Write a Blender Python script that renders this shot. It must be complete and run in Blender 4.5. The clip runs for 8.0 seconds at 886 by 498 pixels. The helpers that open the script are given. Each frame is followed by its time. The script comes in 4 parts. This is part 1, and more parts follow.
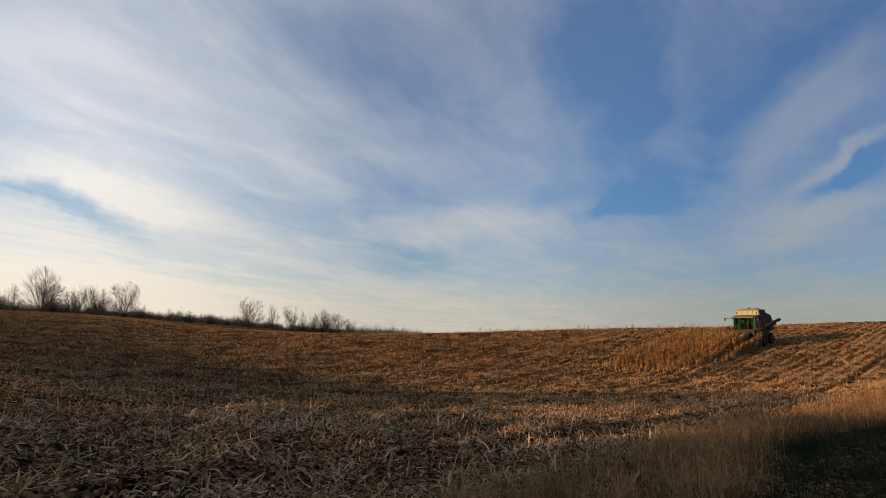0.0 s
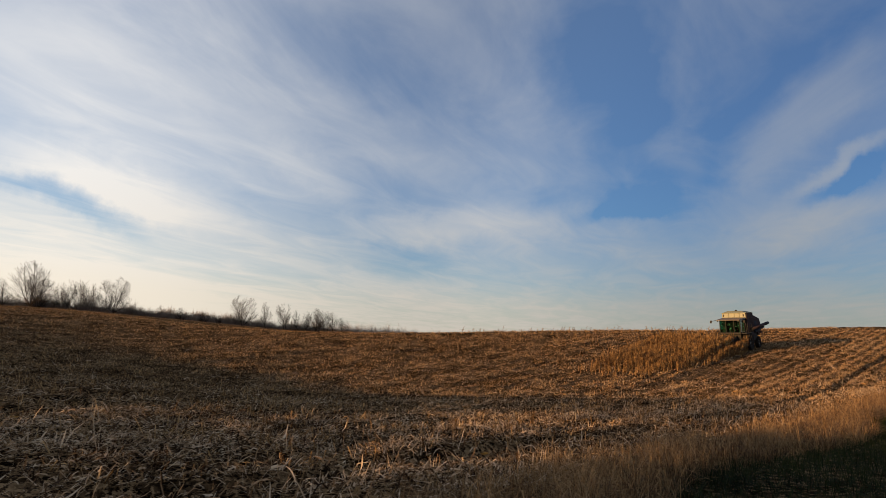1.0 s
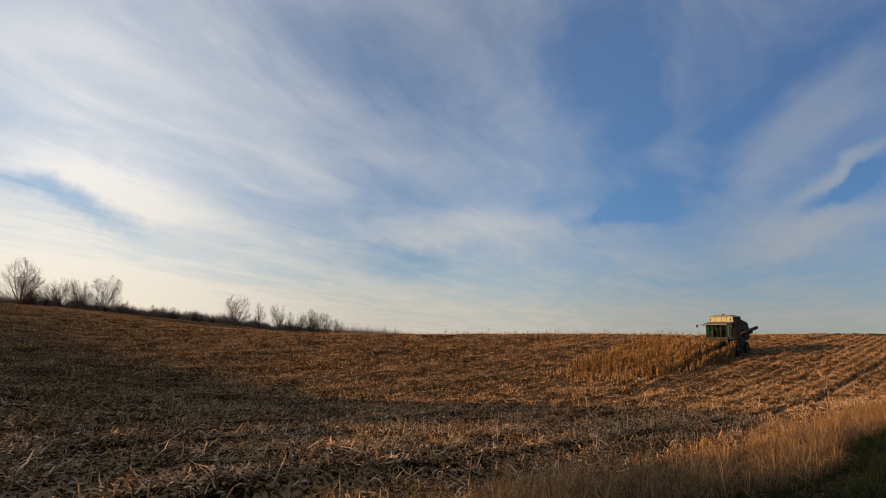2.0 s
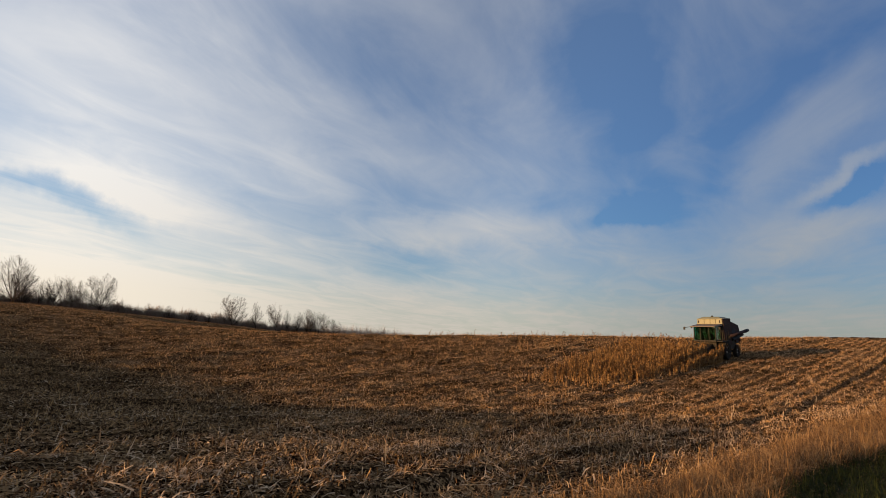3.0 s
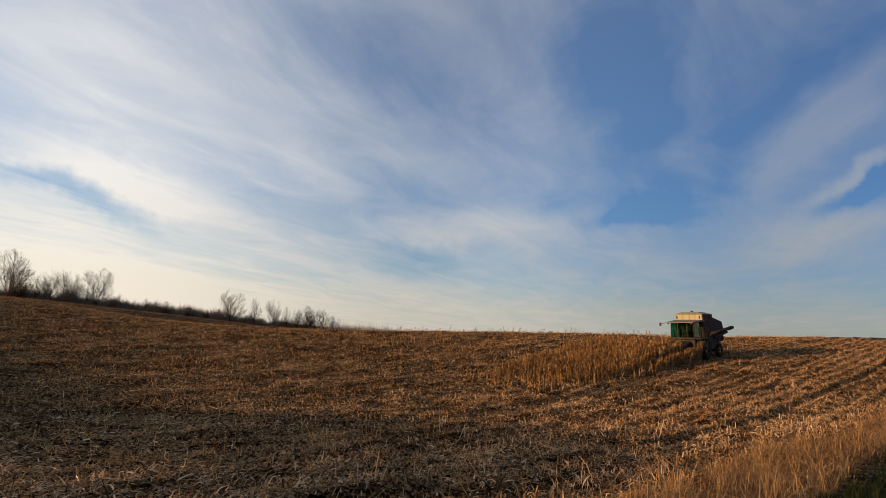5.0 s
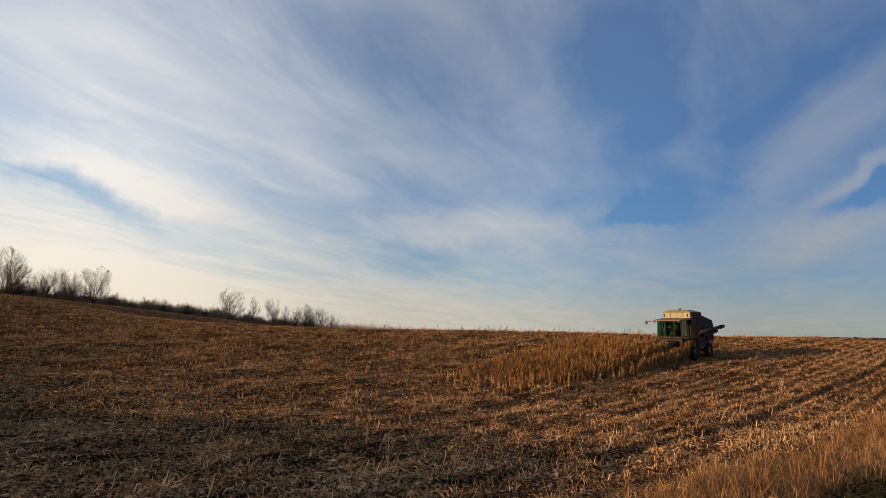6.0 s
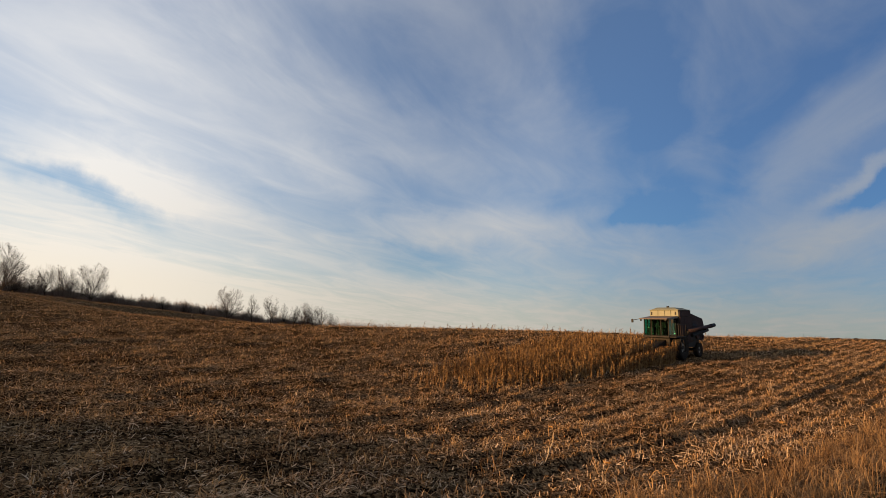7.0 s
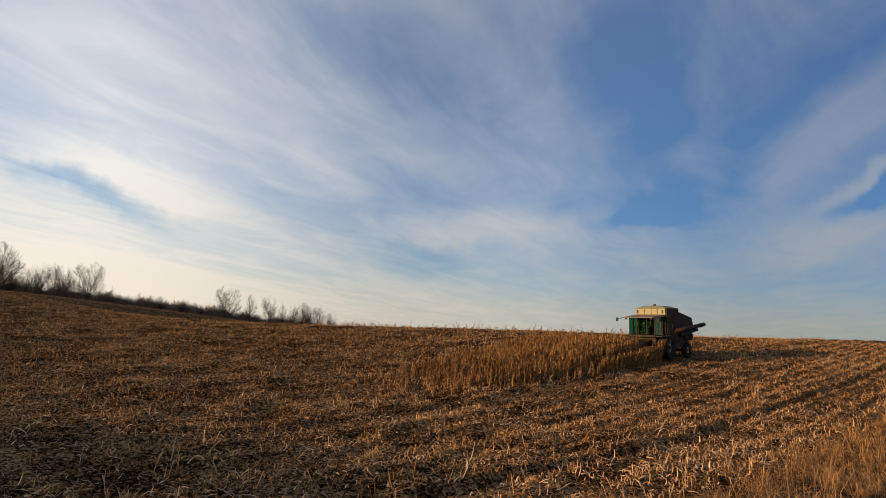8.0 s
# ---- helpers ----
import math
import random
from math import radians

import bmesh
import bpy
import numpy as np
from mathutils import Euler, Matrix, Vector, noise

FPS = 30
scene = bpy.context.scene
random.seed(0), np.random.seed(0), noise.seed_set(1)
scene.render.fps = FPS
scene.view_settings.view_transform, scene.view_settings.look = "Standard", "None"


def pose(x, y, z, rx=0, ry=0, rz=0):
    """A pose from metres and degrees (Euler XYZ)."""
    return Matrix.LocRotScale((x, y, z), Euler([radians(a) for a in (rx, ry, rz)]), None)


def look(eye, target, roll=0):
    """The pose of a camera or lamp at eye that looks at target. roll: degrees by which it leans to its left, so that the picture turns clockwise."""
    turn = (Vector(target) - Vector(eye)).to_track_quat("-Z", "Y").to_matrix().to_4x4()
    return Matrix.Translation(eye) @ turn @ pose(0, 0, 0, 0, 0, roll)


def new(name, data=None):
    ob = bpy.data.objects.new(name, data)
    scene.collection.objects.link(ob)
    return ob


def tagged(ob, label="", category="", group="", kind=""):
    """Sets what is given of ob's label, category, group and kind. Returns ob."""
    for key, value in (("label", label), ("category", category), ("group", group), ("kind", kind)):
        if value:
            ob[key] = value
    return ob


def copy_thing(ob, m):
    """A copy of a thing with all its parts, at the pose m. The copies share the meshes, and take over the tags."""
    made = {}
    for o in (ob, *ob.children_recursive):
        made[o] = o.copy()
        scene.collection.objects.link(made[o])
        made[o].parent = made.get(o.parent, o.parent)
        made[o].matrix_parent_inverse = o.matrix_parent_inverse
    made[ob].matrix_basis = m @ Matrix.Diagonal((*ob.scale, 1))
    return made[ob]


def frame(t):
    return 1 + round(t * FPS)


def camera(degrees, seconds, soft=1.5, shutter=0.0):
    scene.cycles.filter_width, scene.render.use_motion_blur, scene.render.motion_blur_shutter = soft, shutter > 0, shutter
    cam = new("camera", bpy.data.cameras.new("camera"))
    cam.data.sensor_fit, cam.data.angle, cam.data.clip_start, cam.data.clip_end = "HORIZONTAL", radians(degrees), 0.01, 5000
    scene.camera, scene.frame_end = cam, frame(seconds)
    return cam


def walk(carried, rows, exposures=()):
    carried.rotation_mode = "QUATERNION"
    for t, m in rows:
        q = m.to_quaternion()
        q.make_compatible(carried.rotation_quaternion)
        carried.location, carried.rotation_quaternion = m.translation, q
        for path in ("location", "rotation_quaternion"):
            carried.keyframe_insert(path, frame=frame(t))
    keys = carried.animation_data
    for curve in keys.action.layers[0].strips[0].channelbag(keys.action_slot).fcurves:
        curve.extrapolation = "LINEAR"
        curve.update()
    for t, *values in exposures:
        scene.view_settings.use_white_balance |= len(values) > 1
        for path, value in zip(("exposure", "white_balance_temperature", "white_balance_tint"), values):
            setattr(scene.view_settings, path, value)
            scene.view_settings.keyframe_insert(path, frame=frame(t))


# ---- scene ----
# The camera rides along the field's edge, parallel to the rows (+x); the field lies towards +y.
CAMERA_ROWS = [  # seconds, x, y, z, yaw, pitch, roll
    (0.0, 0.000, 0.000, 1.400, -43.51, 10.27, 0.94),
    (0.5, 1.432, 0.004, 1.388, -43.60, 10.30, 1.29),
    (1.0, 2.861, 0.013, 1.360, -43.69, 10.36, 1.68),
    (1.5, 4.285, 0.014, 1.367, -43.76, 10.51, 2.03),
    (3.0, 8.620, -0.042, 1.521, -43.58, 10.73, 2.72),
    (3.5, 10.072, -0.073, 1.542, -43.40, 10.72, 2.87),
    (4.0, 11.514, -0.103, 1.535, -43.17, 10.66, 3.06),
    (4.5, 12.935, -0.130, 1.541, -42.96, 10.58, 3.16),
    (6.0, 17.093, -0.145, 1.655, -42.43, 10.39, 3.42),
    (6.5, 18.414, -0.104, 1.667, -42.27, 10.36, 3.60),
    (7.0, 19.675, -0.054, 1.655, -42.15, 10.35, 3.76),
    (7.5, 20.879, -0.024, 1.654, -42.08, 10.43, 3.90),
    (8.0, 22.043, 0.000, 1.657, -41.93, 10.43, 3.97),
]


def view(x, y, z, yaw, pitch, roll):
    return pose(x, y, z, 90 + pitch, 0, yaw) @ pose(0, 0, 0, 0, 0, roll)


cam = camera(80.0, 8.0, soft=0.85, shutter=0.1)
walk(cam, [(t, view(*r)) for t, *r in CAMERA_ROWS])
# ---- end of camera ----
# ---- light ----
SUN_AZIMUTH, SUN_ELEVATION = -79.0, 4.5  # degrees: clockwise from +y, above the horizon
scene.view_settings.exposure = 0.95
CLOUD_BANKS = [  # ends of the bank on the chart, half its breadth, how much thicker or thinner the veil is there
    (0.27, 0.05, 0.43, 0.055, 0.016, -0.34),
    (0.33, 0.07, 0.50, 0.085, 0.024, -0.22),
    (0.30, 0.46, 0.42, 0.15, 0.115, -0.18),
    (0.70, 0.07, 0.88, 0.14, 0.018, -0.40),
    (-0.88, 0.17, -0.50, 0.05, 0.026, -0.42),
    (-0.20, 0.00, 0.05, -0.03, 0.037, -0.22),
    (-0.36, 0.49, 0.02, 0.25, 0.065, -0.15),
    (-0.84, 0.40, -0.32, 0.18, 0.140, 0.20),
    (-0.86, 0.24, -0.38, 0.05, 0.042, 0.34),
    (-0.86, 0.02, -0.42, -0.06, 0.040, 0.12),
    (-0.34, 0.21, -0.14, 0.11, 0.026, 0.20),
    (-0.15, 0.03, 0.23, 0.05, 0.032, 0.30),
    (-0.24, 0.27, 0.12, 0.11, 0.060, 0.13),
    (-0.03, 0.48, 0.29, 0.08, 0.045, 0.12),
    (0.68, 0.09, 0.88, 0.19, 0.015, 0.40),
    (0.58, 0.02, 0.88, 0.05, 0.045, 0.34),
    (0.55, 0.08, 0.88, 0.38, 0.050, 0.26),
    (0.44, 0.20, 0.48, 0.15, 0.040, 0.16),
]
SKY_CHART = pose(0, 0, 0, 100.6, 0, -43.0) @ pose(0, 0, 0, 0, 0, 3.2)  # the heading about which the chart is drawn


def make_world():
    world = bpy.data.worlds.new("evening_sky")
    scene.world = world
    world.use_nodes = True
    nt = world.node_tree
    nt.nodes.clear()
    n = nt.nodes.new
    ln = nt.links.new

    def math_node(op, a, b=None):
        m = n("ShaderNodeMath")
        m.operation = op
        for i, v in enumerate((a, b)):
            if v is None:
                continue
            if isinstance(v, (int, float)):
                m.inputs[i].default_value = v
            else:
                ln(v, m.inputs[i])
        return m.outputs[0]

    def ramp(src, stops):
        r = n("ShaderNodeValToRGB")
        r.color_ramp.interpolation = "EASE"
        els = r.color_ramp.elements
        while len(els) < len(stops):
            els.new(0.5)
        for e, (p, c) in zip(els, stops):
            e.position, e.color = p, (c, c, c, 1) if isinstance(c, (int, float)) else (*c, 1)
        ln(src, r.inputs[0])
        return r.outputs[0]

    sky = n("ShaderNodeTexSky")
    sky.sky_type = "NISHITA"
    sky.sun_disc = False
    sky.sun_elevation, sky.sun_rotation = radians(SUN_ELEVATION), radians(SUN_AZIMUTH)
    sky.air_density, sky.dust_density, sky.ozone_density = 1.0, 0.6, 2.0
    co = n("ShaderNodeTexCoord")
    sep = n("ShaderNodeSeparateXYZ")
    ln(co.outputs["Generated"], sep.inputs[0])
    X, Y, Z = sep.outputs
    # a thin streaked veil on a high flat layer: the direction carried up to a plane
    zz = math_node("MAXIMUM", math_node("ADD", Z, 0.03), 0.03)
    px, py = math_node("DIVIDE", X, zz), math_node("DIVIDE", Y, zz)
    a = radians(24)  # the streaks run towards this heading from +x
    along = math_node("ADD", math_node("MULTIPLY", px, math.cos(a)), math_node("MULTIPLY", py, math.sin(a)))
    cross = math_node("ADD", math_node("MULTIPLY", px, -math.sin(a)), math_node("MULTIPLY", py, math.cos(a)))

    def streaks(ku, kv, shift, detail, rough, twist):
        comb = n("ShaderNodeCombineXYZ")
        ln(math_node("MULTIPLY", along, ku), comb.inputs[0])
        ln(math_node("MULTIPLY", cross, kv), comb.inputs[1])
        comb.inputs[2].default_value = shift
        t = n("ShaderNodeTexNoise")
        t.inputs["Scale"].default_value, t.inputs["Detail"].default_value = 1.0, detail
        t.inputs["Roughness"].default_value, t.inputs["Distortion"].default_value = rough, twist
        ln(comb.outputs[0], t.inputs["Vector"])
        return t.outputs["Fac"]

    broad = ramp(streaks(0.22, 0.70, 3.1, 4.0, 0.5, 0.8), [(0.26, 0.0), (0.76, 1.0)])
    fine = ramp(streaks(1.0, 2.1, 7.7, 6.0, 0.58, 0.9), [(0.26, 0.0), (0.78, 1.0)])
    # cloud banks, on a chart of the sky ahead, ruffled so that their edges fray
    right, up, ahead = SKY_CHART.to_3x3().col[0], SKY_CHART.to_3x3().col[1], -SKY_CHART.to_3x3().col[2]

    def dot(v):
        d = n("ShaderNodeVectorMath")
        d.operation = "DOT_PRODUCT"
        ln(co.outputs["Generated"], d.inputs[0])
        d.inputs[1].default_value = v
        return d.outputs["Value"]

    depth = math_node("MAXIMUM", dot(ahead), 0.12)
    chart = n("ShaderNodeCombineXYZ")
    ln(math_node("DIVIDE", dot(right), depth), chart.inputs[0])
    ln(math_node("DIVIDE", dot(up), depth), chart.inputs[1])
    ruffle = n("ShaderNodeTexNoise")
    ruffle.inputs["Scale"].default_value, ruffle.inputs["Detail"].default_value, ruffle.inputs["Roughness"].default_value = 5.0, 6.0, 0.6
    ln(chart.outputs[0], ruffle.inputs["Vector"])
    fray = n("ShaderNodeVectorMath")
    fray.operation = "MULTIPLY_ADD"
    ln(ruffle.outputs["Color"], fray.inputs[0])
    fray.inputs[1].default_value, fray.inputs[2].default_value = (0.14, 0.14, 0), (-0.07, -0.07, 0)
    moved = n("ShaderNodeVectorMath")
    ln(chart.outputs[0], moved.inputs[0])
    ln(fray.outputs[0], moved.inputs[1])
    banks = None
    for x0, y0, x1, y1, half, amount in CLOUD_BANKS:
        m = n("ShaderNodeMapping")
        m.vector_type = "TEXTURE"
        m.inputs["Location"].default_value = ((x0 + x1) / 2, (y0 + y1) / 2, 0)
        m.inputs["Rotation"].default_value = (0, 0, math.atan2(y1 - y0, x1 - x0))
        m.inputs["Scale"].default_value = (math.hypot(x1 - x0, y1 - y0) / 2 + half, half * 1.5, 1)
        ln(moved.outputs[0], m.inputs["Vector"])
        size = n("ShaderNodeVectorMath")
        size.operation = "LENGTH"
        ln(m.outputs[0], size.inputs[0])
        fade = n("ShaderNodeMapRange")
        fade.interpolation_type = "SMOOTHERSTEP"
        ln(size.outputs["Value"], fade.inputs["Value"])
        for key, v in (("From Min", 0.0), ("From Max", 1.35), ("To Min", amount), ("To Max", 0.0)):
            fade.inputs[key].default_value = v
        banks = fade.outputs[0] if banks is None else math_node("ADD", banks, fade.outputs[0])
    front = n("ShaderNodeClamp")
    ln(math_node("MULTIPLY", math_node("SUBTRACT", dot(ahead), 0.15), 4.0), front.inputs[0])
    banks = math_node("MULTIPLY", banks, front.outputs[0])
    # the veil thickens towards the sun's side and low over the horizon
    to_sun = math_node("ADD", math_node("MULTIPLY", X, math.sin(radians(SUN_AZIMUTH))), math_node("MULTIPLY", Y, math.cos(radians(SUN_AZIMUTH))))
    side = ramp(math_node("ADD", math_node("MULTIPLY", to_sun, 0.5), 0.5), [(0.04, 0.0), (0.22, 0.36), (0.56, 1.0)])
    low = ramp(Z, [(0.0, 1.0), (0.06, 0.88), (0.14, 0.46), (0.30, 0.0)])
    veil = math_node("ADD", math_node("MULTIPLY", broad, 0.16), math_node("MULTIPLY", fine, 0.24))
    veil = math_node("ADD", veil, math_node("MULTIPLY", side, 0.31))
    veil = math_node("ADD", veil, math_node("MULTIPLY", low, 0.66))
    veil = math_node("ADD", veil, banks)
    clamp = n("ShaderNodeClamp")
    ln(veil, clamp.inputs[0])
    clamp.inputs["Min"].default_value, clamp.inputs["Max"].default_value = 0.10, 0.97
    tint = n("ShaderNodeMix")
    tint.data_type = "RGBA"
    ln(side, tint.inputs["Factor"])
    tint.inputs["A"].default_value, tint.inputs["B"].default_value = (3.8, 4.05, 4.4, 1), (9.1, 8.85, 8.5, 1)
    warm = n("ShaderNodeMix")
    warm.data_type, warm.blend_type = "RGBA", "MULTIPLY"
    ln(math_node("MULTIPLY", low, 0.95), warm.inputs["Factor"])
    ln(tint.outputs["Result"], warm.inputs["A"])
    warm.inputs["B"].default_value = (1.05, 0.94, 0.78, 1)
    blue = n("ShaderNodeMix")
    blue.data_type, blue.blend_type = "RGBA", "MULTIPLY"
    blue.inputs["Factor"].default_value = 1.0
    ln(sky.outputs[0], blue.inputs["A"])
    depth_tint = n("ShaderNodeMix")
    depth_tint.data_type = "RGBA"
    ln(side, depth_tint.inputs["Factor"])
    depth_tint.inputs["A"].default_value, depth_tint.inputs["B"].default_value = (0.56, 0.96, 1.58, 1), (1.6, 2.5, 3.5, 1)
    ln(depth_tint.outputs["Result"], blue.inputs["B"])
    mix = n("ShaderNodeMix")
    mix.data_type = "RGBA"
    ln(clamp.outputs[0], mix.inputs["Factor"])
    ln(blue.outputs["Result"], mix.inputs["A"])
    ln(warm.outputs["Result"], mix.inputs["B"])
    bg = n("ShaderNodeBackground")
    bg.inputs["Strength"].default_value = 0.052
    ln(mix.outputs["Result"], bg.inputs["Color"])
    out = n("ShaderNodeOutputWorld")
    ln(bg.outputs[0], out.inputs["Surface"])


make_world()
sun_data = bpy.data.lights.new("sun", "SUN")
sun_data.energy, sun_data.angle, sun_data.color = 5.4, radians(0.55), (1.0, 0.545, 0.215)
sun = new("sun", sun_data)
_e, _a = radians(SUN_ELEVATION), radians(SUN_AZIMUTH)
sun.matrix_world = look((0, 0, 60), Vector((0, 0, 60)) - Vector((math.sin(_a) * math.cos(_e), math.cos(_a) * math.cos(_e), math.sin(_e))))

# ---- materials ----


def material(name, stops, scale=4.0, rough=0.85, grain=40.0, bump=0.3, metal=0.0, island=0.0, pick=0.0, coat=0.0, through_light=0.0, dist=0.01, fleck=False, shine=0.12):
    """Two scales of noise choose a colour between the stops; island and pick shift it from piece to piece."""
    m = bpy.data.materials.new(name)
    m.use_nodes = True
    nt = m.node_tree
    n, ln = nt.nodes.new, nt.links.new
    b = nt.nodes["Principled BSDF"]
    co = n("ShaderNodeTexCoord")
    big, small = n("ShaderNodeTexNoise"), n("ShaderNodeTexNoise")
    for t, s, d in ((big, scale, 4.0), (small, grain, 3.0)):
        t.inputs["Scale"].default_value, t.inputs["Detail"].default_value = s, d
        ln(co.outputs["Object"], t.inputs["Vector"])
    add = n("ShaderNodeMath")
    add.operation = "MULTIPLY_ADD"
    ln(small.outputs["Fac"], add.inputs[0])
    add.inputs[1].default_value = 0.45
    half = n("ShaderNodeMath")
    half.operation = "MULTIPLY_ADD"
    ln(big.outputs["Fac"], half.inputs[0])
    half.inputs[1].default_value, half.inputs[2].default_value = 0.9, -0.18
    ln(half.outputs[0], add.inputs[2])
    last = add.outputs[0]
    for amount, node, out in ((island, "ShaderNodeNewGeometry", "Random Per Island"), (pick, "ShaderNodeObjectInfo", "Random")):
        if amount:
            src, k = n(node), n("ShaderNodeMath")
            k.operation = "MULTIPLY_ADD"
            ln(src.outputs[out], k.inputs[0])
            k.inputs[1].default_value = amount
            shift = n("ShaderNodeMath")
            shift.operation = "SUBTRACT"
            ln(last, shift.inputs[0])
            shift.inputs[1].default_value = amount / 2
            ln(shift.outputs[0], k.inputs[2])
            last = k.outputs[0]
    if fleck:  # torn scraps and crumbs, some pale, lying every way, the darkest painted as shaded gaps
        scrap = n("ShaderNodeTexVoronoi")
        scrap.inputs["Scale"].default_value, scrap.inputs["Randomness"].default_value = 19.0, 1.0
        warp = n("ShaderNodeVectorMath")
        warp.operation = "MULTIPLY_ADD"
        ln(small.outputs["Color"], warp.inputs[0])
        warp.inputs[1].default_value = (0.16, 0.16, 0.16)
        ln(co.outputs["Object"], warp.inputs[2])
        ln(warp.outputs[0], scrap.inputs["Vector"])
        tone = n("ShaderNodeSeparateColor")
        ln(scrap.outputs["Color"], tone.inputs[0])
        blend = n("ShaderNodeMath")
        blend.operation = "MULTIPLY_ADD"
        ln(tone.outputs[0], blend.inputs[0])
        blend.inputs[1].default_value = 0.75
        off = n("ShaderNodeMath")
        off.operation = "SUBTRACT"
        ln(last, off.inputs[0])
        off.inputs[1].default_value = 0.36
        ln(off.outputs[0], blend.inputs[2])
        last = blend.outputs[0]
    r = n("ShaderNodeValToRGB")
    els = r.color_ramp.elements
    while len(els) < len(stops):
        els.new(0.5)
    for i, (e, c) in enumerate(zip(els, stops)):
        e.position, e.color = 0.15 + 0.7 * i / max(1, len(stops) - 1), (*c, 1)
    ln(last, r.inputs[0])
    ln(r.outputs[0], b.inputs["Base Color"])
    b.inputs["Roughness"].default_value, b.inputs["Metallic"].default_value = rough, metal
    b.inputs["Coat Weight"].default_value, b.inputs["Specular IOR Level"].default_value = coat, shine
    if bump:
        bp = n("ShaderNodeBump")
        bp.inputs["Strength"].default_value, bp.inputs["Distance"].default_value = bump, dist
        ln(small.outputs["Fac"], bp.inputs["Height"])
        ln(bp.outputs[0], b.inputs["Normal"])
    if through_light:
        tr, mx, out = n("ShaderNodeBsdfTranslucent"), n("ShaderNodeMixShader"), nt.nodes["Material Output"]
        ln(r.outputs[0], tr.inputs["Color"])
        mx.inputs[0].default_value = through_light
        ln(b.outputs[0], mx.inputs[1])
        ln(tr.outputs[0], mx.inputs[2])
        ln(mx.outputs[0], out.inputs["Surface"])
    return m


# the near-black lower stops paint the shade in gaps between the litter
SOIL = material("field_soil_with_gap_shade", [(0.0025, 0.0016, 0.0009), (0.014, 0.0088, 0.0046), (0.070, 0.044, 0.0225), (0.21, 0.14, 0.075)], scale=0.5, grain=16.0, rough=0.95, bump=1.0, dist=0.05, fleck=True, shine=0.0)
RESIDUE = material("corn_residue", [(0.018, 0.0105, 0.006), (0.115, 0.070, 0.0375), (0.295, 0.195, 0.108), (0.49, 0.38, 0.265)], scale=0.3, grain=9.0, rough=0.8, bump=0.2, shine=0.05, island=1.1, through_light=0.2)
STUBBLE = material("corn_stubble", [(0.034, 0.018, 0.008), (0.198, 0.115, 0.049), (0.42, 0.27, 0.124)], scale=0.5, grain=14.0, rough=0.8, bump=0.2, shine=0.05, island=0.8, through_light=0.15)
CORN_LEAF = material("dry_corn_leaf", [(0.042, 0.021, 0.008), (0.130, 0.072, 0.028), (0.235, 0.147, 0.062)], scale=0.8, grain=12.0, rough=0.65, bump=0.2, island=0.55, through_light=0.15)
CORN_STALK = material("dry_corn_stalk", [(0.10, 0.052, 0.018), (0.22, 0.13, 0.048), (0.33, 0.215, 0.09)], scale=1.0, grain=10.0, rough=0.7, bump=0.2, island=0.5)
TALL_GRASS = material("tall_dry_grass", [(0.032, 0.017, 0.0088), (0.20, 0.117, 0.052), (0.36, 0.238, 0.118)], scale=1.1, grain=8.0, rough=0.75, bump=0.0, island=0.7, through_light=0.3)
# green taken nearly to black: the verge's shade is put into the colour
SHADED_GREEN_GRASS = material("short_green_grass", [(0.004, 0.006, 0.0018), (0.011, 0.018, 0.004), (0.030, 0.038, 0.010)], scale=0.8, grain=8.0, rough=0.7, bump=0.0, island=0.5, through_light=0.25)
BARK = material("bare_bark", [(0.022, 0.017, 0.014), (0.042, 0.033, 0.027), (0.07, 0.055, 0.045)], scale=0.6, grain=6.0, rough=0.9, bump=0.5, pick=0.3, dist=0.03)
TWIG = material("bare_twigs", [(0.021, 0.016, 0.0135), (0.036, 0.028, 0.023), (0.058, 0.046, 0.038)], scale=0.3, grain=4.0, rough=0.9, bump=0.0, pick=0.3)
BRUSH = material("winter_brush", [(0.11, 0.083, 0.066), (0.18, 0.139, 0.112), (0.26, 0.205, 0.166)], scale=0.05, grain=0.6, rough=0.95, bump=0.0, island=0.5)
FAR_BRUSH = material("distant_brush", [(0.12, 0.105, 0.10), (0.17, 0.15, 0.14), (0.22, 0.20, 0.19)], scale=0.05, grain=0.6, rough=0.95, bump=0.0, island=0.4)
PALE_STALK = material("weathered_stalk", [(0.16, 0.12, 0.075), (0.28, 0.22, 0.15), (0.40, 0.33, 0.23)], scale=3.0, grain=30.0, rough=0.8, bump=0.2, pick=0.4)
KERNEL = material("dry_corn_kernels", [(0.22, 0.10, 0.02), (0.38, 0.20, 0.045), (0.5, 0.3, 0.09)], scale=20.0, grain=90.0, rough=0.5, bump=0.6, pick=0.3)
CREAM = material("cream_paint", [(0.074, 0.079, 0.05), (0.116, 0.122, 0.079), (0.15, 0.155, 0.105)], scale=1.3, grain=22.0, rough=0.55, bump=0.08, shine=0.45)
GREY_PANEL = material("dusty_maroon_panel", [(0.020, 0.013, 0.013), (0.036, 0.023, 0.022), (0.062, 0.045, 0.041)], scale=1.1, grain=18.0, rough=0.8, bump=0.15, shine=0.08)
DARK_STEEL = material("dark_dusty_steel", [(0.006, 0.0055, 0.005), (0.012, 0.011, 0.010), (0.030, 0.026, 0.021)], scale=2.5, grain=30.0, rough=0.6, bump=0.15, metal=0.0, shine=0.15)
VISOR = material("brown_roof_paint", [(0.055, 0.038, 0.027), (0.09, 0.066, 0.046), (0.13, 0.097, 0.068)], scale=1.5, grain=24.0, rough=0.55, bump=0.08, shine=0.45)
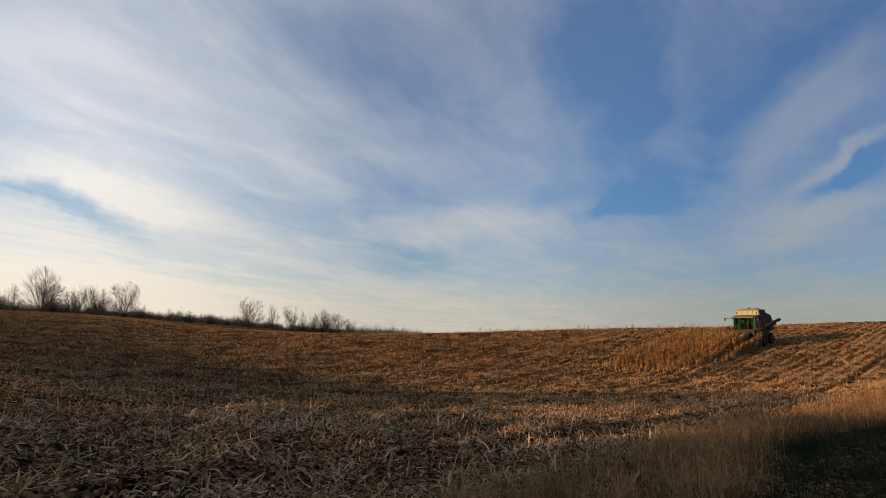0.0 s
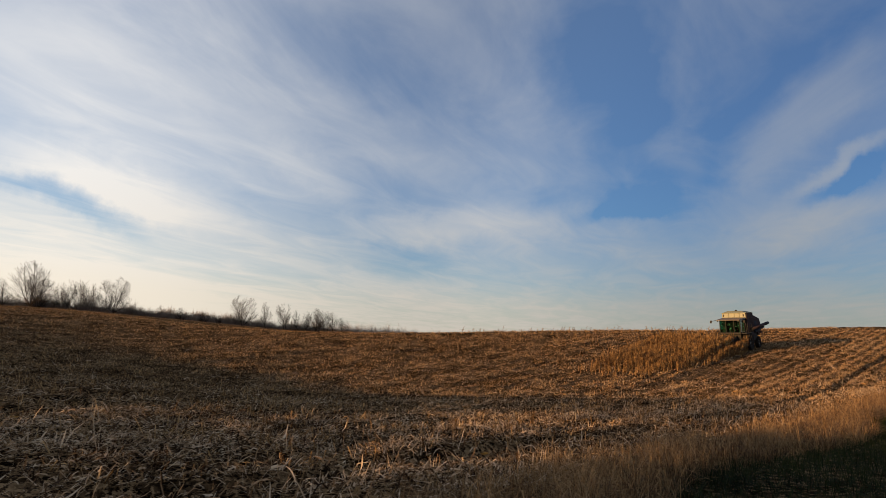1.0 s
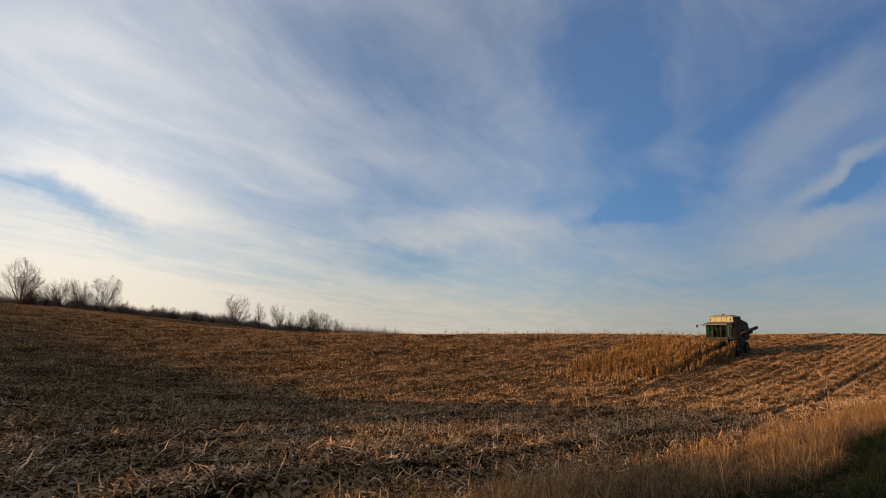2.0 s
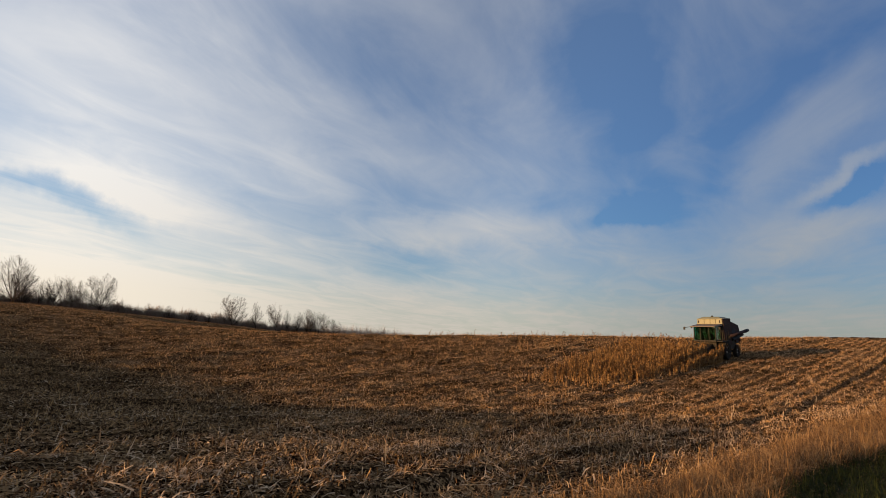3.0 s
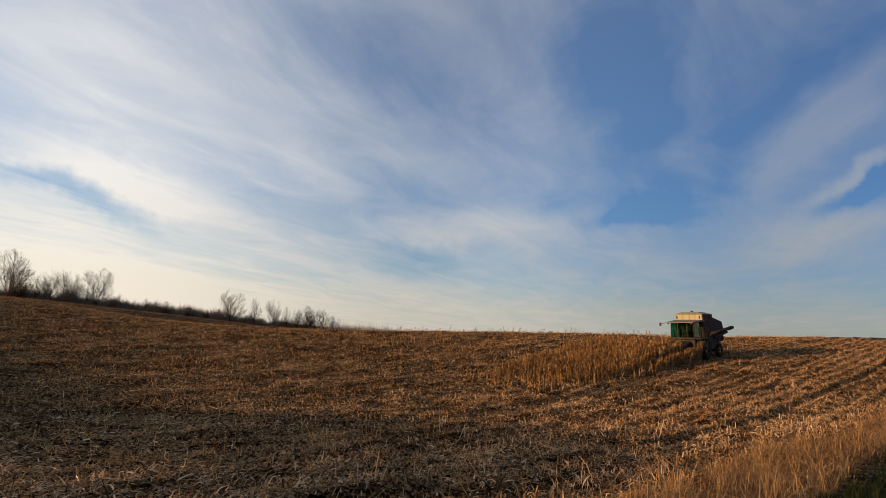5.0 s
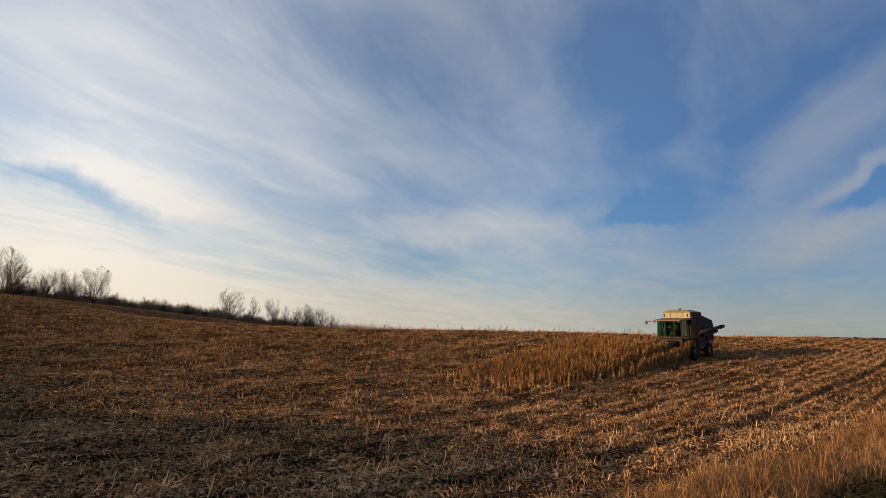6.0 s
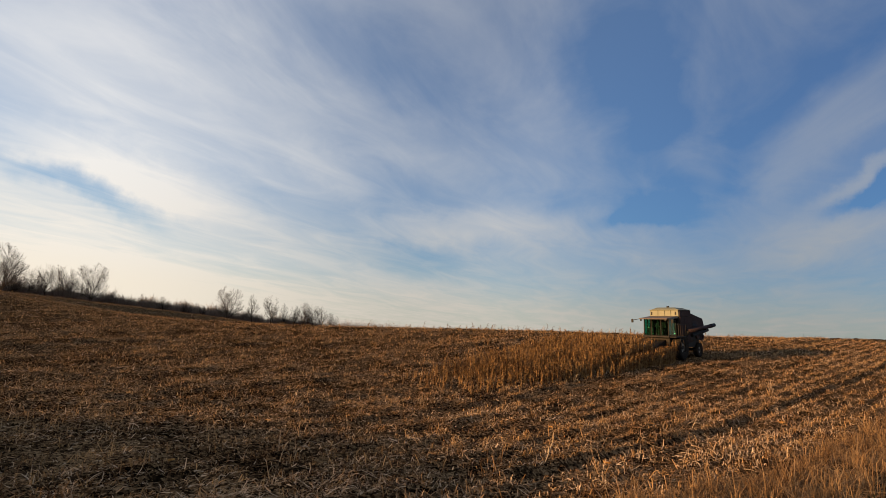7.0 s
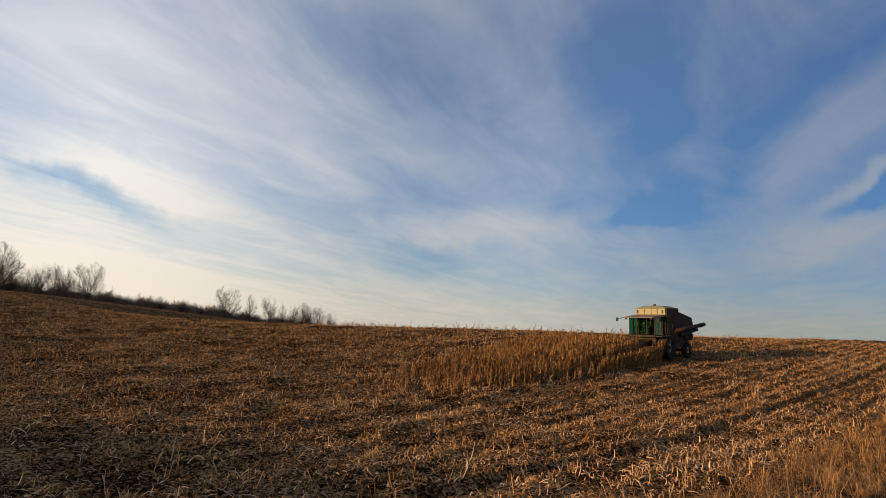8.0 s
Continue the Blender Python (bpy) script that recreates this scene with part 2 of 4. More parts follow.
RUBBER = material("tyre_rubber", [(0.007, 0.0065, 0.006), (0.015, 0.013, 0.011), (0.045, 0.035, 0.025)], scale=3.0, grain=30.0, rough=0.9, bump=0.3, shine=0.1)
RIM = material("pale_rim_paint", [(0.14, 0.125, 0.105), (0.24, 0.22, 0.19), (0.32, 0.30, 0.26)], scale=3.0, grain=30.0, rough=0.5, bump=0.1, shine=0.45)


def tinted_glass():
    m = bpy.data.materials.new("green_tinted_glass")
    m.use_nodes = True
    b = m.node_tree.nodes["Principled BSDF"]
    b.inputs["Base Color"].default_value = (0.12, 0.42, 0.31, 1)
    b.inputs["Roughness"].default_value, b.inputs["IOR"].default_value = 0.06, 1.3
    b.inputs["Transmission Weight"].default_value = 1.0
    return m


GLASS = tinted_glass()

# ---- the lie of the land ----
SWELL_X = [-22.0 + 28 * i for i in range(7)]
SWELL_V = [0.2 + 0.4 * i for i in range(7)]
SWELL = [  # one line for each of SWELL_X
    [-8.6, -1.7, 3.2, 2.2, 1.6, 1.0, -0.6],
    [1.6, 1.6, -0.8, -2.8, 0.9, 1.9, 1.0],
    [4.9, -0.0, -2.0, 0.1, 1.6, 0.9, 2.3],
    [1.6, -1.6, 0.8, 3.4, -0.3, -1.4, 3.1],
    [-1.0, -0.9, 1.1, 1.2, -2.3, -2.2, 3.0],
    [-1.2, 1.5, 3.2, 1.3, -1.6, -1.3, 2.3],
    [-0.9, 1.3, 1.9, 0.3, -1.1, -1.0, 0.3],
]
ROW, PASS = 0.76, 4.56  # spacing of the corn rows; breadth of one pass of the machine


def land(x, y):
    """Height of the ground: broad swells, wider with distance, and a slow rise to the woods."""
    x, y = np.asarray(x, float), np.asarray(y, float)
    v = np.log1p((np.clip(y, -30, None) + 32) / 37.0) * 1.25
    t = np.clip((y - 60) / 240, 0, 1)
    z = 5 * t * t * (3 - 2 * t)
    for i, cx in enumerate(SWELL_X):
        for j, cv in enumerate(SWELL_V):
            z = z + SWELL[i][j] * np.exp(-(((x - cx) / 25) ** 2) / 2 - ((v - cv) / 0.37) ** 2 / 2)
    z = z + 0.24 * np.exp(-(((x - 51) / 9) ** 2) - ((y - 14.5) / 5) ** 2)
    s = np.clip((1.5 - x) / 7, 0, 1) * np.clip((200 - y) / 80, 0, 1)  # level ground behind, towards the sun
    s = s * s * (3 - 2 * s)
    return z * (1 - s) + 0.2 * s


def across(x, y):
    """Distance across the rows, which run at a slight angle to x and wander a little."""
    return y - 0.03 * (x - 40) + 0.06 * np.sin(x * 0.21 + y * 0.05) + 0.04 * np.sin(x * 0.53 + 1.3) + 0.03 * np.sin(x * 0.9 + y * 1.7)


# the last, at 14.3, is a bared strip added to darken the combine's shadow
FURROWS = ((5.2, 0.26, 0.10), (6.35, 0.30, 0.18), (10.3, 0.35, 0.09), (12.0, 0.4, 0.10), (14.3, 0.75, 0.11))  # place across the rows, breadth, depth


def furrow(x, y):
    """Wheel tracks: the near ones singly, with one broad strip added for the combine's shadow, farther off two for each
    pass of the machine, broken here and there.
    """
    q = across(x, y)
    near = sum(d / 0.14 * np.exp(-(((q - at) / w) ** 2)) for at, w, d in FURROWS)
    k = np.floor(q / PASS)
    u = q - k * PASS
    worn = 1.4 * np.clip(2.2 * lumpy(0.09 * np.asarray(x) + 3.7 * k, 2.3 * k, 1.0) - 0.4, 0, 1)
    return near + np.clip((q - 13) / 2, 0, 1) * worn * (np.exp(-(((u - 0.38) / 0.30) ** 2)) + 0.8 * np.exp(-(((u - 2.66) / 0.26) ** 2)))


CELLS = np.random.default_rng(4).uniform(0, 1, (64, 64))


def lumpy(x, y, size):
    """Smooth random heaps, about size metres across."""
    u, v = np.asarray(x) / size + 900, np.asarray(y) / size + 900
    i, j = np.floor(u).astype(int), np.floor(v).astype(int)
    a, b = u - i, v - j
    a, b = a * a * (3 - 2 * a), b * b * (3 - 2 * b)
    at = lambda p, q: CELLS[p % 64, q % 64]
    return (at(i, j) * (1 - a) + at(i + 1, j) * a) * (1 - b) + (at(i, j + 1) * (1 - a) + at(i + 1, j + 1) * a) * b


def heaps(x, y):
    """Where the chopped residue has gathered: 0 bare, 1 heaped."""
    h = 0.6 * lumpy(0.5 * x, y, 0.42) + 0.4 * lumpy(0.4 * x + 31.7, y + 12.2, 1.3)
    return np.clip((h - 0.34) / 0.34, 0, 1)


def rumple(x, y):
    """Ridges along the rows and uneven soil, on the field only."""
    field = np.clip((y - 3.6) / 1.2, 0, 1) * np.clip((330 - y) / 60, 0, 1)
    ridge = 0.042 * np.cos(2 * np.pi * across(x, y) / ROW)
    lumps = 0.035 * np.sin(x * 2.1 + 3 * np.sin(y * 1.3)) * np.sin(y * 2.9 + 2 * np.sin(x * 0.9))
    tracks = -0.14 * furrow(x, y)
    heaped = 0.10 * (heaps(x, y) - 0.5) * np.clip(1 - 0.7 * furrow(x, y), 0, 1)
    broad = np.clip((y - 14) / 20, 0, 1) * (0.16 * lumpy(0.22 * x + 5.1, y, 1.1) + 0.18 * lumpy(0.22 * x, y + 8.3, 2.4) - 0.17)
    return field * (ridge + lumps + tracks + heaped + broad)


def ground_z(x, y):
    return land(x, y) + rumple(x, y)


def steps(*runs):
    out = [runs[0][0]]
    for start, end, size in runs:
        k = max(1, round((end - start) / size))
        out += [start + (end - start) * (i + 1) / k for i in range(k)]
    return np.array(out)


def build_ground():
    xs = steps((-1500, -300, 150), (-300, -60, 20), (-60, -4, 3), (-4, 44, 0.21), (44, 74, 0.4), (74, 130, 1.0), (130, 300, 10), (300, 1500, 150))
    ys = steps((-1500, -300, 150), (-300, -40, 20), (-40, 0, 1.5), (0, 3, 0.3), (3, 14, 0.13), (14, 30, 0.17), (30, 60, 0.36), (60, 130, 0.9), (130, 420, 6), (420, 1600, 100))
    gx, gy = np.meshgrid(xs, ys)
    gz = ground_z(gx, gy)
    nx, ny = len(xs), len(ys)
    verts = np.stack([gx, gy, gz], -1).reshape(-1, 3)
    a = (np.arange(ny - 1)[:, None] * nx + np.arange(nx - 1)[None]).ravel()
    faces = np.stack([a, a + 1, a + 1 + nx, a + nx], -1)
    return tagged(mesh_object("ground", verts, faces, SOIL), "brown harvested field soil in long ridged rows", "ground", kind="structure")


def mesh_object(name, verts, faces, mat, smooth=False):
    me = bpy.data.meshes.new(name)
    k = faces.shape[1]
    me.vertices.add(len(verts))
    me.vertices.foreach_set("co", np.asarray(verts, np.float32).ravel())
    me.loops.add(faces.size)
    me.loops.foreach_set("vertex_index", np.asarray(faces, np.int32).ravel())
    me.polygons.add(len(faces))
    me.polygons.foreach_set("loop_start", np.arange(len(faces), dtype=np.int32) * k)
    me.polygons.foreach_set("use_smooth", np.full(len(faces), smooth))
    me.update(calc_edges=True)
    me.materials.append(mat)
    return new(name, me)


ground = build_ground()
rng = np.random.default_rng(11)


def strips(base, heading, length, width, rise, droop, twist, segments=2):
    """Bent leaf-like strips: (n, ...) arrays in, vertices and quads out. rise: start slope in radians; droop: how far the slope falls."""
    n = len(base)
    pts, s = [], 1.0 / segments
    pos = base.copy()
    ang = rise.copy()
    for k in range(segments + 1):
        u = k * s
        w = width * (1.0 - 0.75 * u * u) / 2
        side = np.stack([-np.sin(heading) * np.cos(twist), np.cos(heading) * np.cos(twist), np.sin(twist)], -1)
        pts += [pos - side * w[:, None], pos + side * w[:, None]]
        d = np.stack([np.cos(heading) * np.cos(ang), np.sin(heading) * np.cos(ang), np.sin(ang)], -1)
        pos = pos + d * (length * s)[:, None]
        ang = ang - droop * s
    verts = np.stack(pts, 1).reshape(-1, 3)
    o = (np.arange(n) * 2 * (segments + 1))[:, None]
    faces = np.concatenate([o + np.array([2 * k, 2 * k + 1, 2 * k + 3, 2 * k + 2])[None] for k in range(segments)])
    return verts, faces


def sticks(base, top, r0, r1):
    """Square tapered stalks from base to top."""
    n = len(base)
    corner = np.array([[1, 1, 0], [-1, 1, 0], [-1, -1, 0], [1, -1, 0]], float)
    low = base[:, None] + corner[None] * r0[:, None, None]
    high = top[:, None] + corner[None] * r1[:, None, None]
    verts = np.concatenate([low, high], 1).reshape(-1, 3)
    o = (np.arange(n) * 8)[:, None]
    quads = [[0, 1, 5, 4], [1, 2, 6, 5], [2, 3, 7, 6], [3, 0, 4, 7], [4, 5, 6, 7]]
    faces = np.concatenate([o + np.array(q)[None] for q in quads])
    return verts, faces


def joined(*pieces):
    verts, faces, k = [], [], 0
    for v, f in pieces:
        verts.append(v)
        faces.append(f + k)
        k += len(v)
    return np.concatenate(verts), np.concatenate(faces)


# where the field is crowded enough to see every stalk: bands of distance from the verge
BANDS = [  # y from, y to, x from, x to, litter per square metre, stalks per metre of row, size
    (3.2, 12.0, -2.0, 9.0, 1350, 9.0, 0.85),
    (3.2, 10.5, 9.0, 27.0, 680, 11.0, 0.85),
    (3.2, 10.5, 27.0, 46.0, 400, 12.0, 0.85),
    (3.6, 10.5, 46.0, 100.0, 150, 10.0, 1.15),
    (10.5, 18.0, -2.0, 54.0, 300, 9.5, 0.9),
    (10.5, 18.0, 54.0, 104.0, 100, 8.5, 1.2),
    (18.0, 32.0, -3.0, 64.0, 120, 6.5, 1.1),
    (18.0, 32.0, 64.0, 106.0, 25, 4.5, 1.5),
    (32.0, 60.0, -3.0, 48.0, 28, 6.5, 1.35),
    (32.0, 60.0, 48.0, 104.0, 28, 4.5, 1.35),
    (60.0, 130.0, -6.0, 84.0, 6.0, 3.4, 1.9),
    (130.0, 290.0, -8.0, 150.0, 1.4, 0.4, 2.9),
]


def patchy(x, y):
    return 0.5 + 0.5 * np.sin(x * 0.37 + 2.1 * np.sin(y * 0.21)) * np.sin(y * 0.83 + 1.7 * np.sin(x * 0.13))


def build_litter():
    parts = []
    for y0, y1, x0, x1, litter, _, size in BANDS:
        n = int((y1 - y0) * (x1 - x0) * litter)
        x, y = rng.uniform(x0, x1, n), rng.uniform(y0, y1, n)
        heap = heaps(x, y)
        keep = rng.uniform(0, 1, n) < (0.55 + 0.45 * patchy(x, y)) * (0.5 + 0.5 * (0.5 + 0.5 * np.cos(2 * np.pi * across(x, y) / ROW))) * (0.22 + 0.78 * heap) * np.clip(1 - 0.8 * furrow(x, y), 0.1, 1)
        x, y, heap = x[keep], y[keep], heap[keep]
        n = len(x)
        base = np.stack([x, y, ground_z(x, y) + rng.uniform(0.0, 0.04, n) * size + heap * rng.uniform(0, 0.10, n)], -1)
        lie = np.where(rng.uniform(0, 1, n) < 0.6, rng.normal(0, 0.45, n) + np.pi * rng.integers(0, 2, n), rng.uniform(0, 2 * np.pi, n))
        parts.append(strips(base, lie, rng.gamma(2.6, 0.044, n) * size ** 0.8, rng.gamma(3.0, 0.0046, n) * size,
                            np.abs(rng.normal(0.15, 0.65, n)), rng.normal(0.8, 1.3, n), rng.uniform(-1.2, 1.2, n), 2 if litter > 150 else 1))
    # long torn leaves and broken lengths of stalk on top, near the road
    for y0, y1, x0, x1, leaves, lengths in ((3.3, 12.0, -2.0, 11.0, 7, 3.0), (3.3, 9.0, -2.0, 30.0, 1.2, 3.0), (3.4, 9.0, 30.0, 60.0, 1, 1.0), (9.0, 18.0, -2.0, 40.0, 1.0, 1.0)):
        n = int((y1 - y0) * (x1 - x0) * leaves)
        x, y = rng.uniform(x0, x1, n), rng.uniform(y0, y1, n)
        base = np.stack([x, y, ground_z(x, y) + rng.uniform(0.02, 0.07, n)], -1)
        parts.append(strips(base, rng.uniform(0, 2 * np.pi, n), rng.uniform(0.12, 0.32, n), rng.uniform(0.008, 0.02, n), rng.normal(0.4, 0.4, n), rng.normal(1.2, 1.2, n), rng.uniform(-1.2, 1.2, n), 4))
        n = int((y1 - y0) * (x1 - x0) * lengths)
        x, y = rng.uniform(x0, x1, n), rng.uniform(y0, y1, n)
        a, long, tip = rng.uniform(0, 2 * np.pi, n), rng.uniform(0.12, 0.5, n), rng.normal(0, 0.12, n)
        base = np.stack([x, y, ground_z(x, y) + 0.03], -1)
        end = base + np.stack([np.cos(a) * long, np.sin(a) * long, np.abs(tip) * long], -1)
        end[:, 2] = np.maximum(end[:, 2], ground_z(end[:, 0], end[:, 1]) + 0.02)
        parts.append(sticks(base, end, rng.uniform(0.003, 0.007, n), rng.uniform(0.002, 0.006, n)))
    v, f = joined(*parts)
    return tagged(mesh_object("corn_litter", v, f, RESIDUE), "dry shredded corn leaves and husks strewn over the field", "crop residue", kind="stuff")


def build_stubble():
    parts = []
    for y0, y1, x0, x1, _, per, size in BANDS:
        rows = np.arange(math.ceil(y0 / ROW), math.floor(y1 / ROW) + 1) * ROW
        for ry in rows:
            n = int((x1 - x0) * per)
            x = rng.uniform(x0, x1, n)
            worn = np.clip(1 - 0.85 * furrow(x, 2 * ry - across(x, np.full(n, ry))), 0.08, 1)
            x = x[rng.uniform(0, 1, n) < (0.55 + 0.45 * patchy(x, np.full(n, ry) * 1.3)) * (0.35 + 0.65 * heaps(x, np.full(n, ry))) * worn]
            n = len(x)
            y = 2 * ry - across(x, np.full(n, ry)) + rng.normal(0, 0.085, n)
            base = np.stack([x, y, ground_z(x, y) - 0.02], -1)
            hgt = rng.gamma(6, 0.021, n)
            top = base + np.stack([rng.normal(0, 0.35, n) * hgt, rng.normal(0, 0.35, n) * hgt, hgt], -1)
            parts.append(sticks(base, top, np.full(n, 0.008) * size, np.full(n, 0.0065) * size))
            # torn leaves and sheaths round the stumps
            for _ in range(8 if size < 1 else (6 if size < 1.16 else 4)):
                b = base + (top - base) * rng.uniform(0.1, 0.8, n)[:, None] + rng.normal(0, 0.075, (n, 3)) * [1.6, 1, 0.1]
                parts.append(strips(b, rng.uniform(0, 6.28, n), rng.uniform(0.05, 0.16, n) * size ** 0.5, rng.uniform(0.008, 0.020, n) * size, rng.normal(0.35, 0.5, n), rng.uniform(0.5, 3.2, n), rng.uniform(-1, 1, n), 2 if size < 1 else 1))
    v, f = joined(*parts)
    return tagged(mesh_object("corn_stubble", v, f, STUBBLE), "cut corn stubble standing in long straight rows", "crop stubble", kind="stuff")


litter = build_litter()
stubble = build_stubble()


def tube(points, radii, sides):
    pts, rad = np.array(points, float), np.array(radii, float)
    d = np.gradient(pts, axis=0)
    d /= np.linalg.norm(d, axis=1)[:, None] + 1e-9
    ref = np.where(np.abs(d[:, 2:3]) > 0.9, np.array([[1.0, 0, 0]]), np.array([[0, 0, 1.0]]))
    a = np.cross(d, ref)
    a /= np.linalg.norm(a, axis=1)[:, None] + 1e-9
    b = np.cross(d, a)
    ang = np.arange(sides) * 2 * np.pi / sides
    ring = pts[:, None] + rad[:, None, None] * (np.cos(ang)[None, :, None] * a[:, None] + np.sin(ang)[None, :, None] * b[:, None])
    k = len(pts)
    i = (np.arange(k - 1)[:, None] * sides + np.arange(sides)[None]).ravel()
    j = (np.arange(k - 1)[:, None] * sides + (np.arange(sides)[None] + 1) % sides).ravel()
    return ring.reshape(-1, 3), np.stack([i, j, j + sides, i + sides], -1)


# ---- standing corn ----
CORN_NEAR, CORN_FAR, CORN_END, CORN_HEAD = 15.3, 21.6, 36.2, 52.6


def build_corn():
    """The last standing strip, thin and broken at its end, up to the machine's picking head."""
    stalks, leaves = [], []
    y = CORN_NEAR
    while y < CORN_FAR:
        start = CORN_END + rng.uniform(-0.4, 1.2) + max(0.0, 8 - (y - CORN_NEAR) * 9)
        x = np.arange(start, CORN_HEAD + (1.9 if y < CORN_NEAR + 0.5 else 0), 0.08)
        x = x + rng.normal(0, 0.045, len(x))
        thin = np.clip((x - start) / 5.0, 0.25, 1.0) * np.clip(0.55 + 0.9 * lumpy(x, np.full(len(x), y), 0.5), 0, 1)
        x = x[rng.uniform(0, 1, len(x)) < thin]
        n = len(x)
        yy = y + rng.normal(0, 0.06, n)
        base = np.stack([x, yy, ground_z(x, yy) - 0.02], -1)
        hgt = rng.normal(1.26, 0.11, n) * np.clip(0.30 + (x - start) / 16, 0.30, 1.12)
        lean = rng.normal(0, 0.07, (n, 2)) + (rng.uniform(0, 1, n) < 0.06)[:, None] * rng.normal(0, 0.3, (n, 2))
        top = base + np.stack([lean[:, 0] * hgt, lean[:, 1] * hgt, hgt], -1)
        stalks.append(sticks(base, top, rng.uniform(0.012, 0.018, n), np.full(n, 0.006)))
        for k in range(16):
            h = np.clip(rng.normal(0.10 + 0.84 * k / 15, 0.04, n), 0.05, 1.0)
            b = base + (top - base) * h[:, None]
            if k % 2:  # limp leaves that hang down along the stalk
                rise, droop, long = rng.uniform(-1.5, -0.9, n), rng.normal(0, 0.3, n), rng.uniform(0.12, 0.34, n) * hgt
            else:  # leaves that arch out and fold over
                rise, droop, long = rng.uniform(0.9, 1.45, n), rng.uniform(2.8, 4.4, n), rng.uniform(0.2, 0.44, n) * hgt
            leaves.append(strips(b, rng.uniform(0, 2 * np.pi, n), long, rng.uniform(0.03, 0.065, n), rise, droop, rng.uniform(-0.9, 0.9, n), 3))
        # husked ears, hanging
        b = base + (top - base) * rng.uniform(0.42, 0.55, n)[:, None]
        out = rng.uniform(0, 2 * np.pi, n)
        tip = b + np.stack([0.07 * np.cos(out), 0.07 * np.sin(out), rng.uniform(-0.22, 0.05, n)], -1)
        leaves.append(sticks(b, tip, np.full(n, 0.028), np.full(n, 0.016)))
        # tassels
        for _ in range(3):
            leaves.append(strips(top - [0, 0, 0.04], rng.uniform(0, 6.28, n), rng.uniform(0.1, 0.24, n), np.full(n, 0.012), rng.uniform(1.0, 1.55, n), rng.uniform(0, 1, n), np.zeros(n)))
        y += 0.8 * ROW
    thing = new("standing_corn")
    tagged(thing, "last strip of dry standing corn, golden brown, ragged at its end", "corn crop", kind="stuff")
    for name, pieces, mat in (("corn_stalks", stalks, CORN_STALK), ("corn_leaves", leaves, CORN_LEAF)):
        v, f = joined(*pieces)
        ob = mesh_object(name, v, f, mat)
        ob.parent = thing
        tagged(ob, kind="stuff")
    return thing


build_corn()


def build_stray_stalks():
    """Stalks that the machine left standing along the crest and beside the strip."""
    n = 520
    x, y = rng.uniform(38, 86, n), rng.uniform(20, 52, n)
    base = np.stack([x, y, ground_z(x, y) - 0.02], -1)
    hgt = rng.gamma(5, 0.075, n)
    top = base + np.stack([rng.normal(0, 0.3, n) * hgt, rng.normal(0, 0.3, n) * hgt, hgt], -1)
    pieces = [sticks(base, top, np.full(n, 0.016), np.full(n, 0.01))]
    for k in range(4):
        b = base + (top - base) * rng.uniform(0.4, 1.0, n)[:, None]
        pieces.append(strips(b, rng.uniform(0, 6.28, n), rng.uniform(0.15, 0.4, n), np.full(n, 0.04), rng.uniform(0.2, 1.2, n), rng.uniform(0.5, 2.5, n), rng.uniform(-1, 1, n)))
    v, f = joined(*pieces)
    tagged(mesh_object("stray_cornstalks", v, f, CORN_LEAF), "scattered uncut dry cornstalks left on the field's crest", "corn crop", kind="stuff")


build_stray_stalks()


